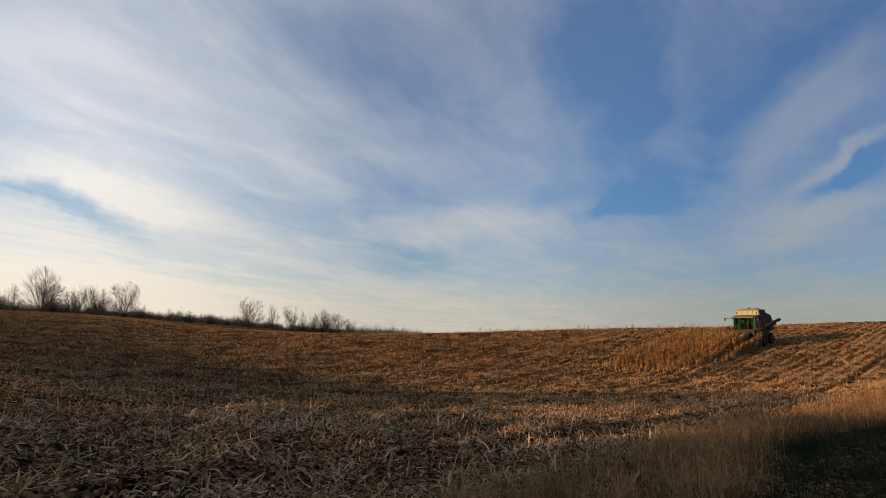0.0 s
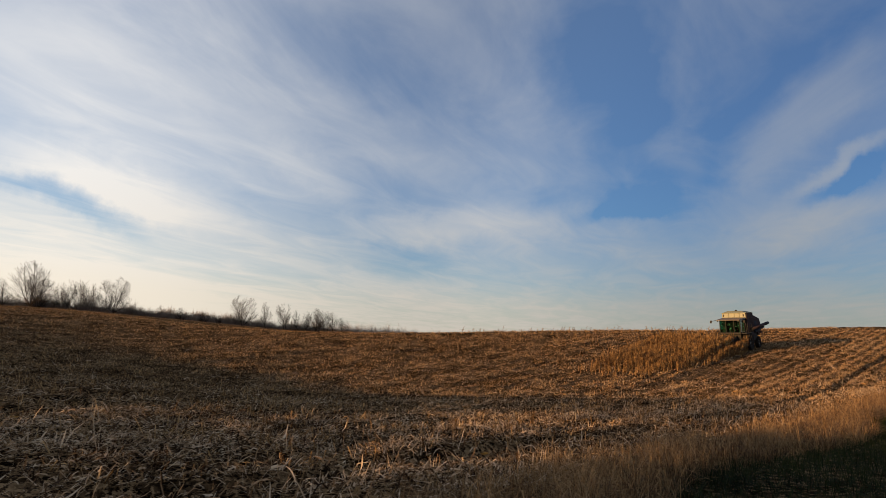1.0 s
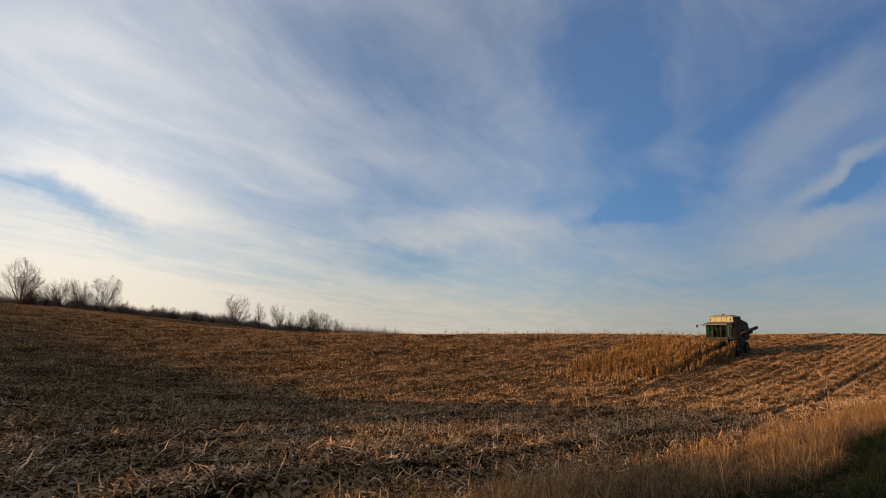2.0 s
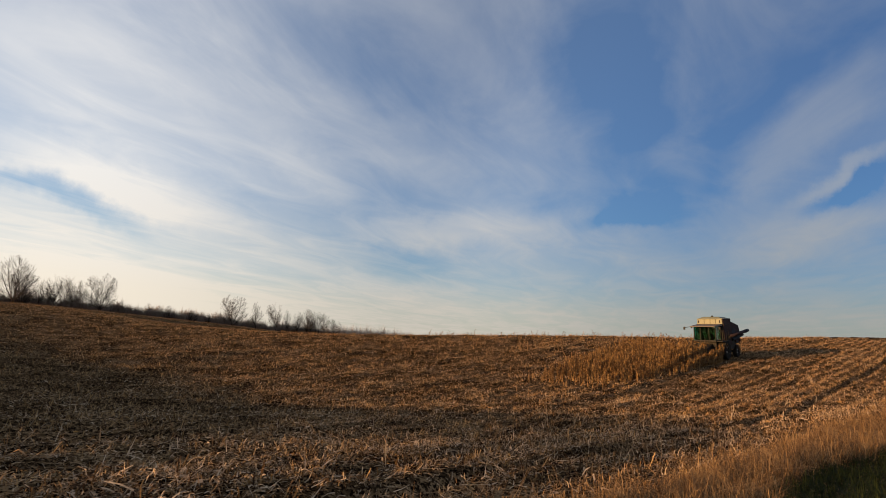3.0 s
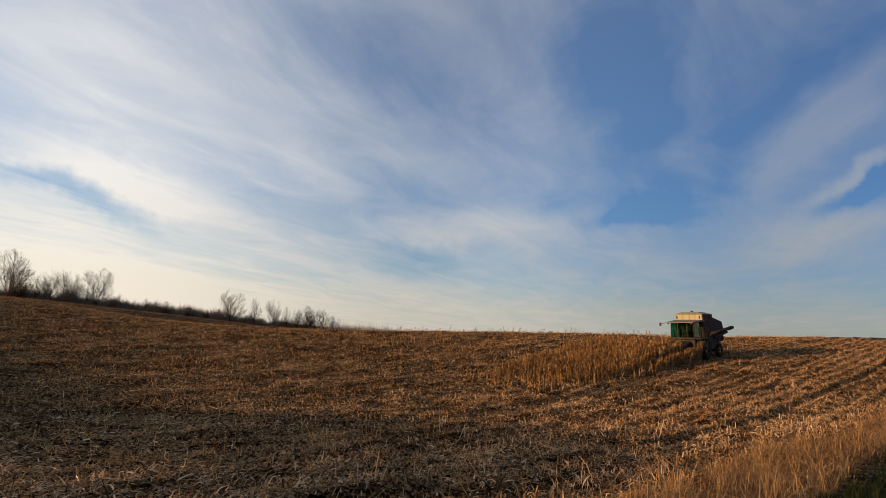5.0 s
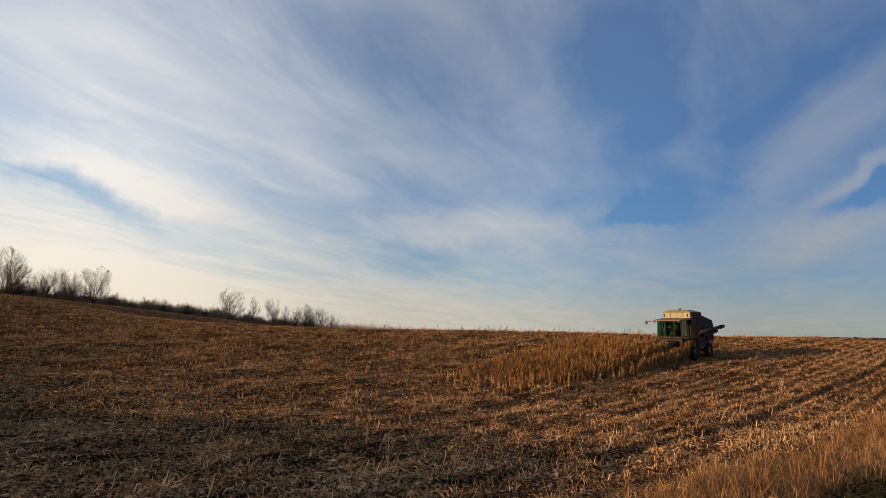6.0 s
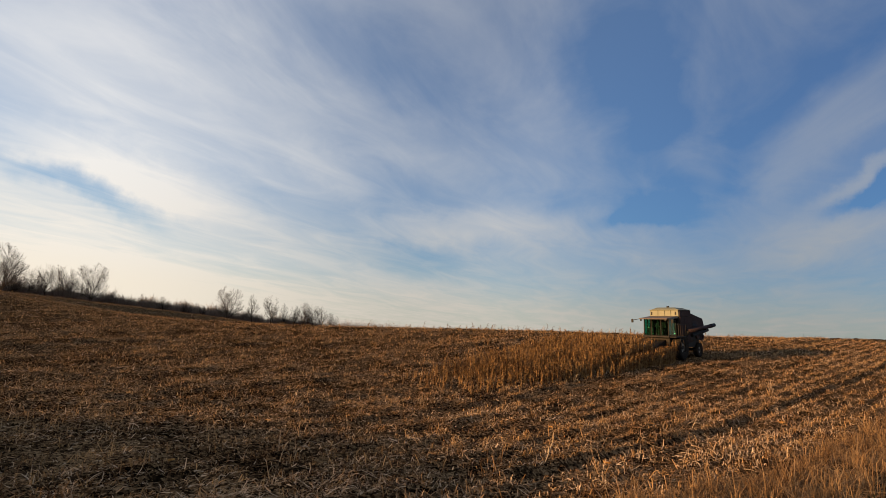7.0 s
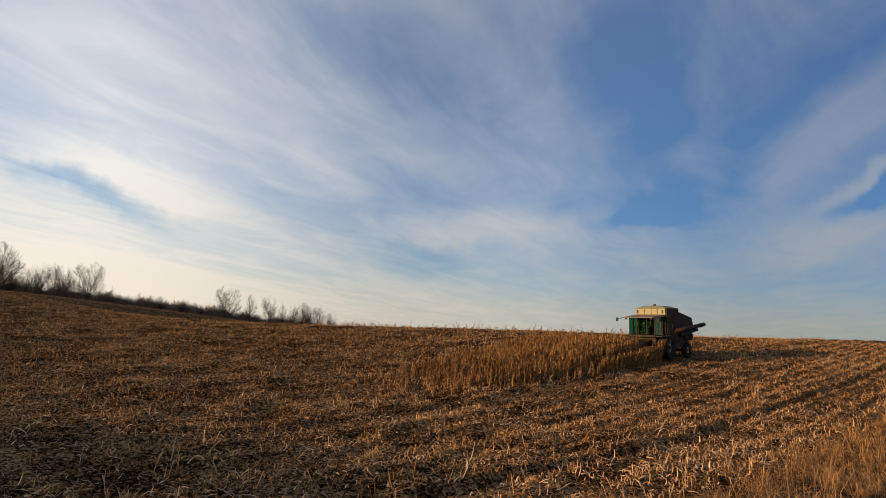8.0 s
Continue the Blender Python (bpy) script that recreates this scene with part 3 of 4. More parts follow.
def build_broken_stalks():
    """Single stalks still standing, snapped or leaning, and husked ears dropped among the litter."""
    stalk = new("broken_cornstalk")
    tagged(stalk, "pale broken cornstalk leaning out of the stubble", "cornstalk", "broken cornstalks")
    r = random.Random(5)
    v, f = joined(tube([(0, 0, -0.03), (0.01, 0, 0.2), (0.05, 0.02, 0.42), (0.12, 0.03, 0.6)], [0.010, 0.009, 0.007, 0.004], 7))
    mesh_object("stem", v, f, PALE_STALK).parent = stalk
    for z in (0.2, 0.42):
        v, f = tube([(0.008 + z * 0.1, 0, z - 0.008), (0.008 + z * 0.1, 0, z), (0.008 + z * 0.1, 0, z + 0.008)], [0.009, 0.012, 0.009], 7)
        mesh_object("node", v, f, PALE_STALK).parent = stalk
    for z, a, long in ((0.18, 0.4, 0.34), (0.3, 3.4, 0.3), (0.44, 1.9, 0.26)):
        v, f = strips(np.array([[0.01 + z * 0.1, 0, z]]), np.array([a]), np.array([long]), np.array([0.022]), np.array([1.1]), np.array([2.6]), np.array([0.3]), 5)
        ob = mesh_object("leaf", v, f, PALE_STALK)
        ob.parent = stalk
    ear = new("dropped_corn_ear")
    tagged(ear, "orange-yellow corn ear in torn husk on the stubble", "corn ear", "dropped corn ears")
    v, f = tube([(-0.10, 0, 0.03), (-0.095, 0, 0.03), (-0.05, 0, 0.03), (0.03, 0, 0.03), (0.085, 0, 0.03), (0.1, 0, 0.03)], [0.006, 0.024, 0.028, 0.026, 0.015, 0.003], 12)
    mesh_object("cob", v, f, KERNEL, True).parent = ear
    for a in (0.5, -0.6, 2.7, 3.6):
        v, f = strips(np.array([[-0.1, 0, 0.03]]), np.array([a]), np.array([0.19]), np.array([0.05]), np.array([0.5]), np.array([1.2]), np.array([0.5 if a > 0 else -0.5]), 4)
        mesh_object("husk", v, f, CORN_LEAF).parent = ear
    spots = [(26.5, 12.1), (25.5, 10.6), (24.6, 11.2), (26.2, 21.0), (14.6, 7.4), (25.0, 10.3), (25.2, 10.1), (26.0, 10.0), (27.8, 11.3), (24.0, 8.6)]
    spots += [(r.uniform(4, 44), r.uniform(5, 17)) for _ in range(16)]
    lying = [(14.9, 13.8), (27.5, 16.2), (15.4, 8.1), (15.1, 24.3), (14.9, 6.4)] + [(r.uniform(4, 40), r.uniform(5, 15)) for _ in range(14)]
    for model, places, tilt in ((stalk, spots, 0.3), (ear, lying, 0.1)):
        for x, y in places:
            s = r.uniform(0.55, 1.0)
            copy_thing(model, Matrix.Translation((x, y, float(ground_z(x, y)) + (0.03 if model is ear else 0))) @ Matrix.Rotation(r.uniform(0, 6.28), 4, "Z") @ Matrix.Rotation(r.gauss(0, tilt), 4, "Y") @ Matrix.Diagonal((s, s, s, 1)))
        for ob in list(model.children):
            bpy.data.objects.remove(ob)
        bpy.data.objects.remove(model)


# ---- roadside verge ----


def verge_edge(x):
    return 2.4 + 0.020 * np.clip(x, 0, 60) + 0.25 * np.sin(x * 0.31 + 0.6) * np.sin(x * 0.083) + 1.0 * np.exp(-(((x - 9) / 8.0) ** 2))


def verge_inner(x):
    return 1.62 + 0.010 * np.minimum(x, 16) - 0.035 * np.clip(x - 18, 0, 18) + 0.22 * np.sin(x * 0.8) + 0.55 * np.exp(-(((x - 8.5) / 3.5) ** 2))


def build_tall_grass():
    """Matted dry grass in clumps, with thin stems and soft seed heads standing out of it."""
    pieces = []
    for n, lo, hi, wide, heads in ((60000, 0.07, 0.24, 0.005, False), (9000, 0.14, 0.32, 0.0034, True)):
        x = np.concatenate([rng.uniform(2, 30, n * 2 // 3), rng.uniform(30, 68, n // 3)])
        n = len(x)
        edge, inner = verge_edge(x), verge_inner(x)
        u = rng.beta(1.5, 1.3, n)
        y = inner + (edge - inner) * u + rng.normal(0, 0.14, n)
        clump = np.clip(0.55 * lumpy(x, y, 0.5) + 0.45 * lumpy(x + 7.7, y + 3.1, 1.6), 0, 1)
        clump = np.clip((clump - 0.28) / 0.42, 0, 1)
        keep = rng.uniform(0, 1, n) < (0.08 + 0.92 * clump if not heads else clump)
        x, y, u, clump = x[keep], y[keep], u[keep], clump[keep]
        n = len(x)
        base = np.stack([x, y, ground_z(x, y) - 0.02 + clump * rng.uniform(0, 0.06, n)], -1)
        hgt = rng.uniform(lo, hi, n) * (0.25 + 1.05 * clump) * (1.0 - 0.35 * u ** 3) * (1 + 0.7 * np.exp(-(((x - 13) / 7) ** 2)))
        far = 1 + np.clip((x - 15) / 25, 0, 1.6)
        way, rise, bend = rng.normal(0.2, 1.6, n), rng.uniform(0.3, 1.5, n), rng.uniform(0.2, 3.2, n)
        if heads:
            rise, bend = rng.uniform(0.95, 1.5, n), rng.uniform(0.0, 1.4, n)
        pieces.append(strips(base, way, hgt * 1.15, rng.uniform(0.7, 1.6, n) * wide * far, rise, bend, rng.uniform(-0.6, 0.6, n)))
        if heads:
            reach = hgt * 1.15 / 2
            tip = base.copy()
            for ang in (rise, rise - bend / 2):
                tip += np.stack([np.cos(way) * np.cos(ang), np.sin(way) * np.cos(ang), np.sin(ang)], -1) * reach[:, None]
            for _ in range(3):
                pieces.append(strips(tip - [0, 0, 0.02], way + rng.normal(0, 1.2, n), rng.uniform(0.02, 0.07, n), rng.uniform(0.004, 0.010, n) * far, rng.uniform(-0.2, 1.3, n), rng.uniform(0, 1.5, n), rng.uniform(-1, 1, n), 1))
    # tufts: arching blades that fan out of one root
    k = 1900
    cx = np.concatenate([rng.uniform(2, 28, k * 3 // 4), rng.uniform(28, 60, k // 4)])
    inner, edge = verge_inner(cx), verge_edge(cx)
    cy = inner + (edge - inner) * rng.uniform(0.0, 1.05, len(cx))
    big = rng.gamma(3, 0.36, len(cx))
    pick = np.repeat(np.arange(len(cx)), 26)
    n = len(pick)
    x, y = cx[pick] + rng.normal(0, 0.035, n), cy[pick] + rng.normal(0, 0.035, n)
    base = np.stack([x, y, ground_z(x, y) - 0.02], -1)
    pieces.append(strips(base, rng.uniform(0, 6.28, n), rng.uniform(0.18, 0.52, n) * big[pick] ** 0.6, rng.uniform(0.003, 0.0065, n) * (1 + np.clip((x - 15) / 25, 0, 1.6)), rng.uniform(0.7, 1.5, n), rng.uniform(0.8, 3.0, n), rng.uniform(-0.5, 0.5, n), 2))
    v, f = joined(*pieces)
    return tagged(mesh_object("tall_dry_grass", v, f, TALL_GRASS), "tall tan dry grass along the roadside verge", "grass", kind="stuff")


def build_green_grass():
    n = 100000
    x = np.concatenate([rng.uniform(2, 24, n * 4 // 5), rng.uniform(24, 60, n // 5)])
    n = len(x)
    y = rng.uniform(-0.2, 3.0, n)
    keep = y < verge_inner(x) + 0.1 + rng.normal(0, 0.2, n)
    x, y = x[keep], y[keep]
    n = len(x)
    base = np.stack([x, y, ground_z(x, y) - 0.01], -1)
    far = 1 + np.clip((x - 12) / 20, 0, 1.6)
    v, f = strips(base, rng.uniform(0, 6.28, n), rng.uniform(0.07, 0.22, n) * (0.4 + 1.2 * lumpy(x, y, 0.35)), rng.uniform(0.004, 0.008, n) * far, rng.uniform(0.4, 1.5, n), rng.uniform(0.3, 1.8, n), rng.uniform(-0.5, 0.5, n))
    return tagged(mesh_object("short_green_grass", v, f, SHADED_GREEN_GRASS), "short green grass between road and verge", "grass", kind="stuff")


build_tall_grass()
build_green_grass()
build_broken_stalks()

# ---- trees ----


def bare_tree(seed, height, crown, stems=1, fork=0.2, limbs=9):
    """A leafless tree whose fans of rising limbs fill a rounded crown: trunk and limbs in one mesh, fine twigs in another."""
    r = random.Random(seed)
    wood, twigs = [], []
    middle, wide, tall = Vector((0, 0, height * 0.56)), height * crown, height * 0.46

    def outside(p):
        q = p - middle
        return math.sqrt((q.x * q.x + q.y * q.y) / wide ** 2 + (q.z / tall) ** 2)

    def grow(start, way, length, radius, level):
        bits = (3, 6, 4, 2, 1)[level]
        pts, rad, dirs = [start], [radius], []
        p, d = Vector(start), Vector(way).normalized()
        if level > 1:  # cut back what would stand out of the crown
            while length > 0.4 and outside(p + d * length) > 1.04:
                length *= 0.8
        for k in range(bits):
            d = (d + Vector((r.gauss(0, 0.09), r.gauss(0, 0.09), (0.0, 0.03, 0.05, 0.04, 0)[level]))).normalized()
            p = p + d * (length / bits)
            pts.append(tuple(p))
            dirs.append(d.copy())
            rad.append(max(radius * (1 - (0.3 if level == 0 else 0.8) * (k + 1) / bits), 0.012))
        (wood if level < 2 else twigs).append(tube(pts, rad, (8, 5, 3, 3, 3)[level]))
        if level == 0:
            return pts[-1], d
        if level >= 4:
            return
        count = (0, 11, 6, 5)[level]
        for c in range(count):
            u = 0.12 + 0.87 * (c + 0.2 + 0.6 * r.random()) / count
            i = min(int(u * bits), bits - 1)
            at, d0 = Vector(pts[i]).lerp(Vector(pts[i + 1]), u * bits - i), dirs[i]
            axis = d0.orthogonal().normalized()
            axis.rotate(Matrix.Rotation(c * 2.4 + r.uniform(-0.6, 0.6), 3, d0))
            a = r.uniform(0.35, 0.8)
            reach = length * r.uniform(0.32, 0.55) * (1.1 - 0.45 * u)
            grow(tuple(at), d0 * math.cos(a) + axis * math.sin(a), reach, max(radius * (1 - 0.75 * u) * 0.55, 0.02), level + 1)

    for s in range(stems):
        off = (r.gauss(0, 0.8), r.gauss(0, 0.8), -0.4) if stems > 1 else (0, 0, -0.4)
        top, d = grow(off, (r.gauss(0, 0.04 * stems), r.gauss(0, 0.04 * stems), 1), height * fork, height * 0.015 / stems ** 0.5, 0)
        count = limbs if stems == 1 else limbs * 2 // 3
        for c in range(count):
            turn, a = 2.4 * c + r.uniform(-0.4, 0.4), 0.06 + (0.35 + 1.9 * crown) * (c / count) ** 0.8
            way = Vector((math.sin(a) * math.cos(turn), math.sin(a) * math.sin(turn), math.cos(a)))
            far = 0.3 * height
            while far < height and outside(Vector(top) + way * far) < 1.0:
                far += 0.03 * height
            grow(top, way, far * r.uniform(0.92, 1.06), height * r.uniform(0.005, 0.0075) / stems ** 0.4, 1)
    tree = new("bare_tree")
    for name, pieces, mat in (("trunk", wood, BARK), ("crown", twigs, TWIG)):
        v, f = joined(*pieces)
        ob = mesh_object(name, v, f, mat)
        ob.parent = tree
    return tree


TREE_MODELS = [bare_tree(3, 20, 0.40, fork=0.20, limbs=12), bare_tree(8, 20, 0.23, fork=0.30, limbs=8), bare_tree(21, 20, 0.36, stems=2, fork=0.16, limbs=12), bare_tree(34, 20, 0.25, stems=2, fork=0.26, limbs=8)]
TREES = [  # x, y, height, model, relative width
    (17, 300, 17.4, 3, 1.1), (24, 302, 16.5, 1, 1.1), (33, 291, 23.2, 0, 1.0), (37, 298, 18.5, 2, 0.9), (43, 303, 14.5, 1, 0.9), (47, 310, 16.6, 3, 1.0),
    (50, 304, 18.0, 3, 1.0), (54, 307, 18.3, 1, 0.8), (57, 305, 17.9, 3, 1.0), (61, 308, 17.1, 1, 0.8), (66, 292, 19.6, 2, 1.1), (92, 310, 9.7, 1, 1.1),
    (101, 305, 8.9, 0, 1.1), (113, 306, 8.5, 2, 1.1), (122, 309, 8.0, 1, 1.2), (138, 311, 21.2, 2, 1.05), (152, 310, 18.7, 1, 0.9), (160, 304, 18.9, 3, 1.1),
    (170, 307, 15.6, 1, 0.8), (175, 301, 15.0, 3, 1.1), (178, 297, 16.6, 0, 0.9), (183, 303, 15.8, 1, 1.0), (186, 299, 16.3, 3, 1.2), (189, 293, 15.5, 1, 1.0), (195, 293, 11.8, 0, 1.1),
]
TREE_WORDS = ["broad leafless tree with a rounded crown in the far hedgerow", "slender leafless tree standing in the far hedgerow", "leafless tree with twin stems and a wide crown", "narrow upright leafless tree in the far hedgerow"]
for tx, ty, th, model, wide in TREES:
    m = Matrix.Translation((tx, ty, float(land(tx, ty)))) @ Matrix.Rotation(radians(-5), 4, "Y") @ Matrix.Rotation(rng.uniform(0, 6.28), 4, "Z") @ Matrix.Diagonal((th / 20 * wide, th / 20 * wide, th / 20, 1))
    t = copy_thing(TREE_MODELS[model], m)
    tagged(t, TREE_WORDS[model], "tree", "trees of the far hedgerow")
for model in TREE_MODELS:
    for ob in list(model.children):
        bpy.data.objects.remove(ob)
    bpy.data.objects.remove(model)


def build_brush(name, label, path, count, height, depth, thick, mat=BRUSH, even=0.45):
    """A dense winter thicket: many thin stems along a line of (x, y, relative height)."""
    path = np.array(path, float)
    seg = np.r_[0, np.cumsum(np.hypot(*np.diff(path[:, :2], axis=0).T))]
    s = rng.uniform(0, seg[-1], count)
    x = np.interp(s, seg, path[:, 0]) + rng.normal(0, 1.0, count)
    y = np.interp(s, seg, path[:, 1]) + rng.uniform(0, depth, count)
    rel = np.interp(s, seg, path[:, 2])
    base = np.stack([x, y, land(x, y) - 0.2], -1)
    lumps = 0.8 + 0.18 * np.sin(s * 0.5) * np.sin(s * 0.17 + 1) + 0.12 * np.sin(s * 1.3)
    hgt = height * rel * lumps * rng.uniform(even, 1.05, count)
    stems = strips(base, rng.uniform(0, 6.28, count), hgt, np.full(count, thick), rng.uniform(0.9, 1.5, count), rng.normal(0, 0.7, count), rng.uniform(-0.3, 0.3, count))
    k = count * 2
    pick = rng.integers(0, count, k)
    b = base[pick] + np.stack([np.zeros(k), np.zeros(k), hgt[pick] * rng.uniform(0.1, 0.85, k)], -1)
    sprigs = strips(b, rng.uniform(0, 6.28, k), hgt[pick] * rng.uniform(0.2, 0.45, k), np.full(k, thick * 0.9), rng.uniform(0.3, 1.3, k), rng.normal(0, 0.6, k), rng.uniform(-0.5, 0.5, k), 1)
    v, f = joined(stems, sprigs)
    return tagged(mesh_object(name, v, f, mat), label, "thicket", kind="stuff")


build_brush("hedgerow_thicket", "dense leafless brush along the field's far edge", [(-40, 298, 1.15), (20, 300, 1.1), (50, 302, 1.0), (66, 302, 0.9), (90, 306, 0.85), (110, 308, 0.9), (130, 312, 1.0), (160, 312, 0.85), (185, 304, 0.9), (198, 298, 0.6), (208, 295, 0.3)], 25000, 10.5, 12, 0.17, even=0.62)
# unseen brush, added behind the start to cast shade over the near verge
build_brush("roadside_thicket", "leafless roadside brush added out of view to shade the verge", [(-13, 2.5, 0.9), (-12, 4.5, 1.05), (-13, 6.5, 0.9)], 2500, 2.4, 1.5, 0.03)
# added out of view; its heights set where shade falls on the field
SHADE_HEDGE = [  # y, height of the low brush, lower and upper edge of the saplings' crowns
    (6.0, 2.25, 2.31, 2.42), (8.7, 2.32, 2.38, 2.49), (9.5, 1.92, 2.08, 2.27), (10.2, 1.93, 2.08, 2.38), (12.0, 2.18, 2.38, 3.03), (14.0, 1.80, 2.24, 3.10), (16.0, 1.60, 2.20, 3.14),
    (18.0, 1.56, 1.93, 3.08), (23.0, 1.43, 1.81, 2.60), (28.0, 1.20, 1.45, 1.80), (33.0, 0.75, 0.90, 1.05),
]


def build_shade_hedge():
    """An unseen hedge added to shade the field: dense low brush, and saplings whose small crowns stand over it."""
    rows = np.array(SHADE_HEDGE)

    def place(n):
        y = rng.uniform(rows[0, 0], rows[-1, 0], n)
        x = -17 + rng.uniform(-0.4, 0.4, n)
        return x, y, [np.interp(y, rows[:, 0], rows[:, k]) + 0.06 * np.sin(y * 2.3) * np.sin(y * 0.7) for k in (1, 2, 3)], land(x, y)

    n = 6500
    x, y, (low, _, _), floor = place(n)
    z = floor + (low - floor) * rng.beta(1.6, 1.0, n) * 0.97
    brush = strips(np.stack([x, y, z], -1), rng.uniform(0, 6.28, n), rng.uniform(0.2, 0.5, n), np.full(n, 0.13), rng.uniform(-1.4, 0.0, n), rng.normal(0, 0.5, n), rng.uniform(-1, 1, n), 1)
    n = 2600
    x, y, (low, _, _), floor = place(n)
    stems = strips(np.stack([x, y, floor - 0.1], -1), rng.uniform(0, 6.28, n), np.maximum(low - floor, 0.1), np.full(n, 0.03), np.full(n, 1.5), np.zeros(n), np.zeros(n), 1)
    n = 70
    x, y, (_, _, high), floor = place(n)
    foot = np.stack([x, y, floor - 0.1], -1)
    poles = sticks(foot, foot + np.stack([np.zeros(n), np.zeros(n), high - floor], -1), np.full(n, 0.025), np.full(n, 0.012))
    n = 6500
    x, y, (_, under, high), floor = place(n)
    crowns = strips(np.stack([x, y, under + (high - under) * rng.uniform(0, 0.95, n)], -1), rng.uniform(0, 6.28, n), rng.uniform(0.12, 0.4, n), np.full(n, 0.10), rng.uniform(0.0, 0.5, n), rng.normal(0, 0.5, n), rng.uniform(-1, 1, n), 1)
    v, f = joined(brush, stems, poles, crowns)
    return tagged(mesh_object("hedge_row", v, f, BRUSH), "leafless hedge of brush and saplings added unseen to shade the field", "thicket", kind="stuff")


build_shade_hedge()
build_brush("far_woods", "low hazy line of distant leafless woods", [(330, 520, 0.8), (370, 520, 1.0), (420, 510, 0.9), (470, 500, 0.6)], 6000, 21.0, 14, 0.25, FAR_BRUSH)

# ---- the combine harvester ----


def part(name, bm, mat, parent, label="", smooth=False):
    me = bpy.data.meshes.new(name)
    bm.normal_update()
    bm.to_mesh(me)
    bm.free()
    me.materials.append(mat)
    if smooth:
        for p in me.polygons:
            p.use_smooth = True
    ob = new(name, me)
    ob.parent = parent
    return tagged(ob, label)


def hull(corners_low, corners_high, bevel=0.03):
    """A block between two quads (each four corners, in turn), its edges rounded off."""
    bm = bmesh.new()
    lo, hi = [bm.verts.new(c) for c in corners_low], [bm.verts.new(c) for c in corners_high]
    bm.faces.new(lo[::-1])
    bm.faces.new(hi)
    for i in range(4):
        j = (i + 1) % 4
        bm.faces.new((lo[i], lo[j], hi[j], hi[i]))
    if bevel:
        bmesh.ops.bevel(bm, geom=bm.edges[:], offset=bevel, segments=2, affect="EDGES", profile=0.5)
    return bm


def block(x0, x1, y0, y1, z0, z1, bevel=0.03, front=0.0, side=0.0):
    """A box; front and side draw its upper face in."""
    return hull([(x0, y0, z0), (x1, y0, z0), (x1, y1, z0), (x0, y1, z0)],
                [(x0 + front, y0 + side, z1), (x1 - front, y0 + side, z1), (x1 - front, y1 - side, z1), (x0 + front, y1 - side, z1)], bevel)


def rod(a, b, r, sides=10, r2=None):
    bm = bmesh.new()
    a, b = Vector(a), Vector(b)
    m = Matrix.Translation((a + b) / 2) @ (b - a).to_track_quat("Z", "Y").to_matrix().to_4x4()
    bmesh.ops.create_cone(bm, cap_ends=True, segments=sides, radius1=r, radius2=r if r2 is None else r2, depth=(b - a).length, matrix=m)
    return bm


def lathe(profile, axis_at, sides=28):
    """Turn a profile of (radius, offset along y) about the y axis through axis_at."""
    bm = bmesh.new()
    rings = []
    for i in range(sides):
        a = 2 * math.pi * i / sides
        rings.append([bm.verts.new((axis_at[0] + r * math.cos(a), axis_at[1] + o, axis_at[2] + r * math.sin(a))) for r, o in profile])
    for i in range(sides):
        p, q = rings[i], rings[(i + 1) % sides]
        for k in range(len(profile) - 1):
            bm.faces.new((p[k], p[k + 1], q[k + 1], q[k]))
    return bm


def add_wheel(parent, x, y, r, w, side):
    wheel = part("wheel", lathe([(0.05, -w * 0.2), (r * 0.45, -w * 0.2), (r * 0.45, w * 0.2), (0.05, w * 0.2), (0.05, -w * 0.2)], (x, y, r)), RIM, parent, "pale painted steel wheel")
    tyre = lathe([(r * 0.46, -w * 0.40), (r * 0.8, -w / 2), (r * 0.94, -w * 0.46), (r * 0.96, 0), (r * 0.94, w * 0.46), (r * 0.8, w / 2), (r * 0.46, w * 0.40), (r * 0.46, -w * 0.40)], (x, y, r), 36)
    # bar treads, in two slanted rows
    for i in range(22):
        a = 2 * math.pi * i / 22
        for s in (-1, 1):
            aa = a + (math.pi / 22 if s > 0 else 0)
            m = Matrix.Translation((x, y + s * w * 0.24, r)) @ Matrix.Rotation(-aa, 4, "Y") @ Matrix.Translation((r * 0.965, 0, 0)) @ Matrix.Rotation(s * 0.6, 4, "X") @ Matrix.Diagonal((r * 0.07, w * 0.5, r * 0.07, 1))
            bmesh.ops.create_cube(tyre, size=1.0, matrix=m)
    part("tyre", tyre, RUBBER, wheel, "dark dusty lugged tyre")
    part("hub", rod((x, y, r), (x, y + side * w * 0.34, r), r * 0.16, 12), DARK_STEEL, wheel)


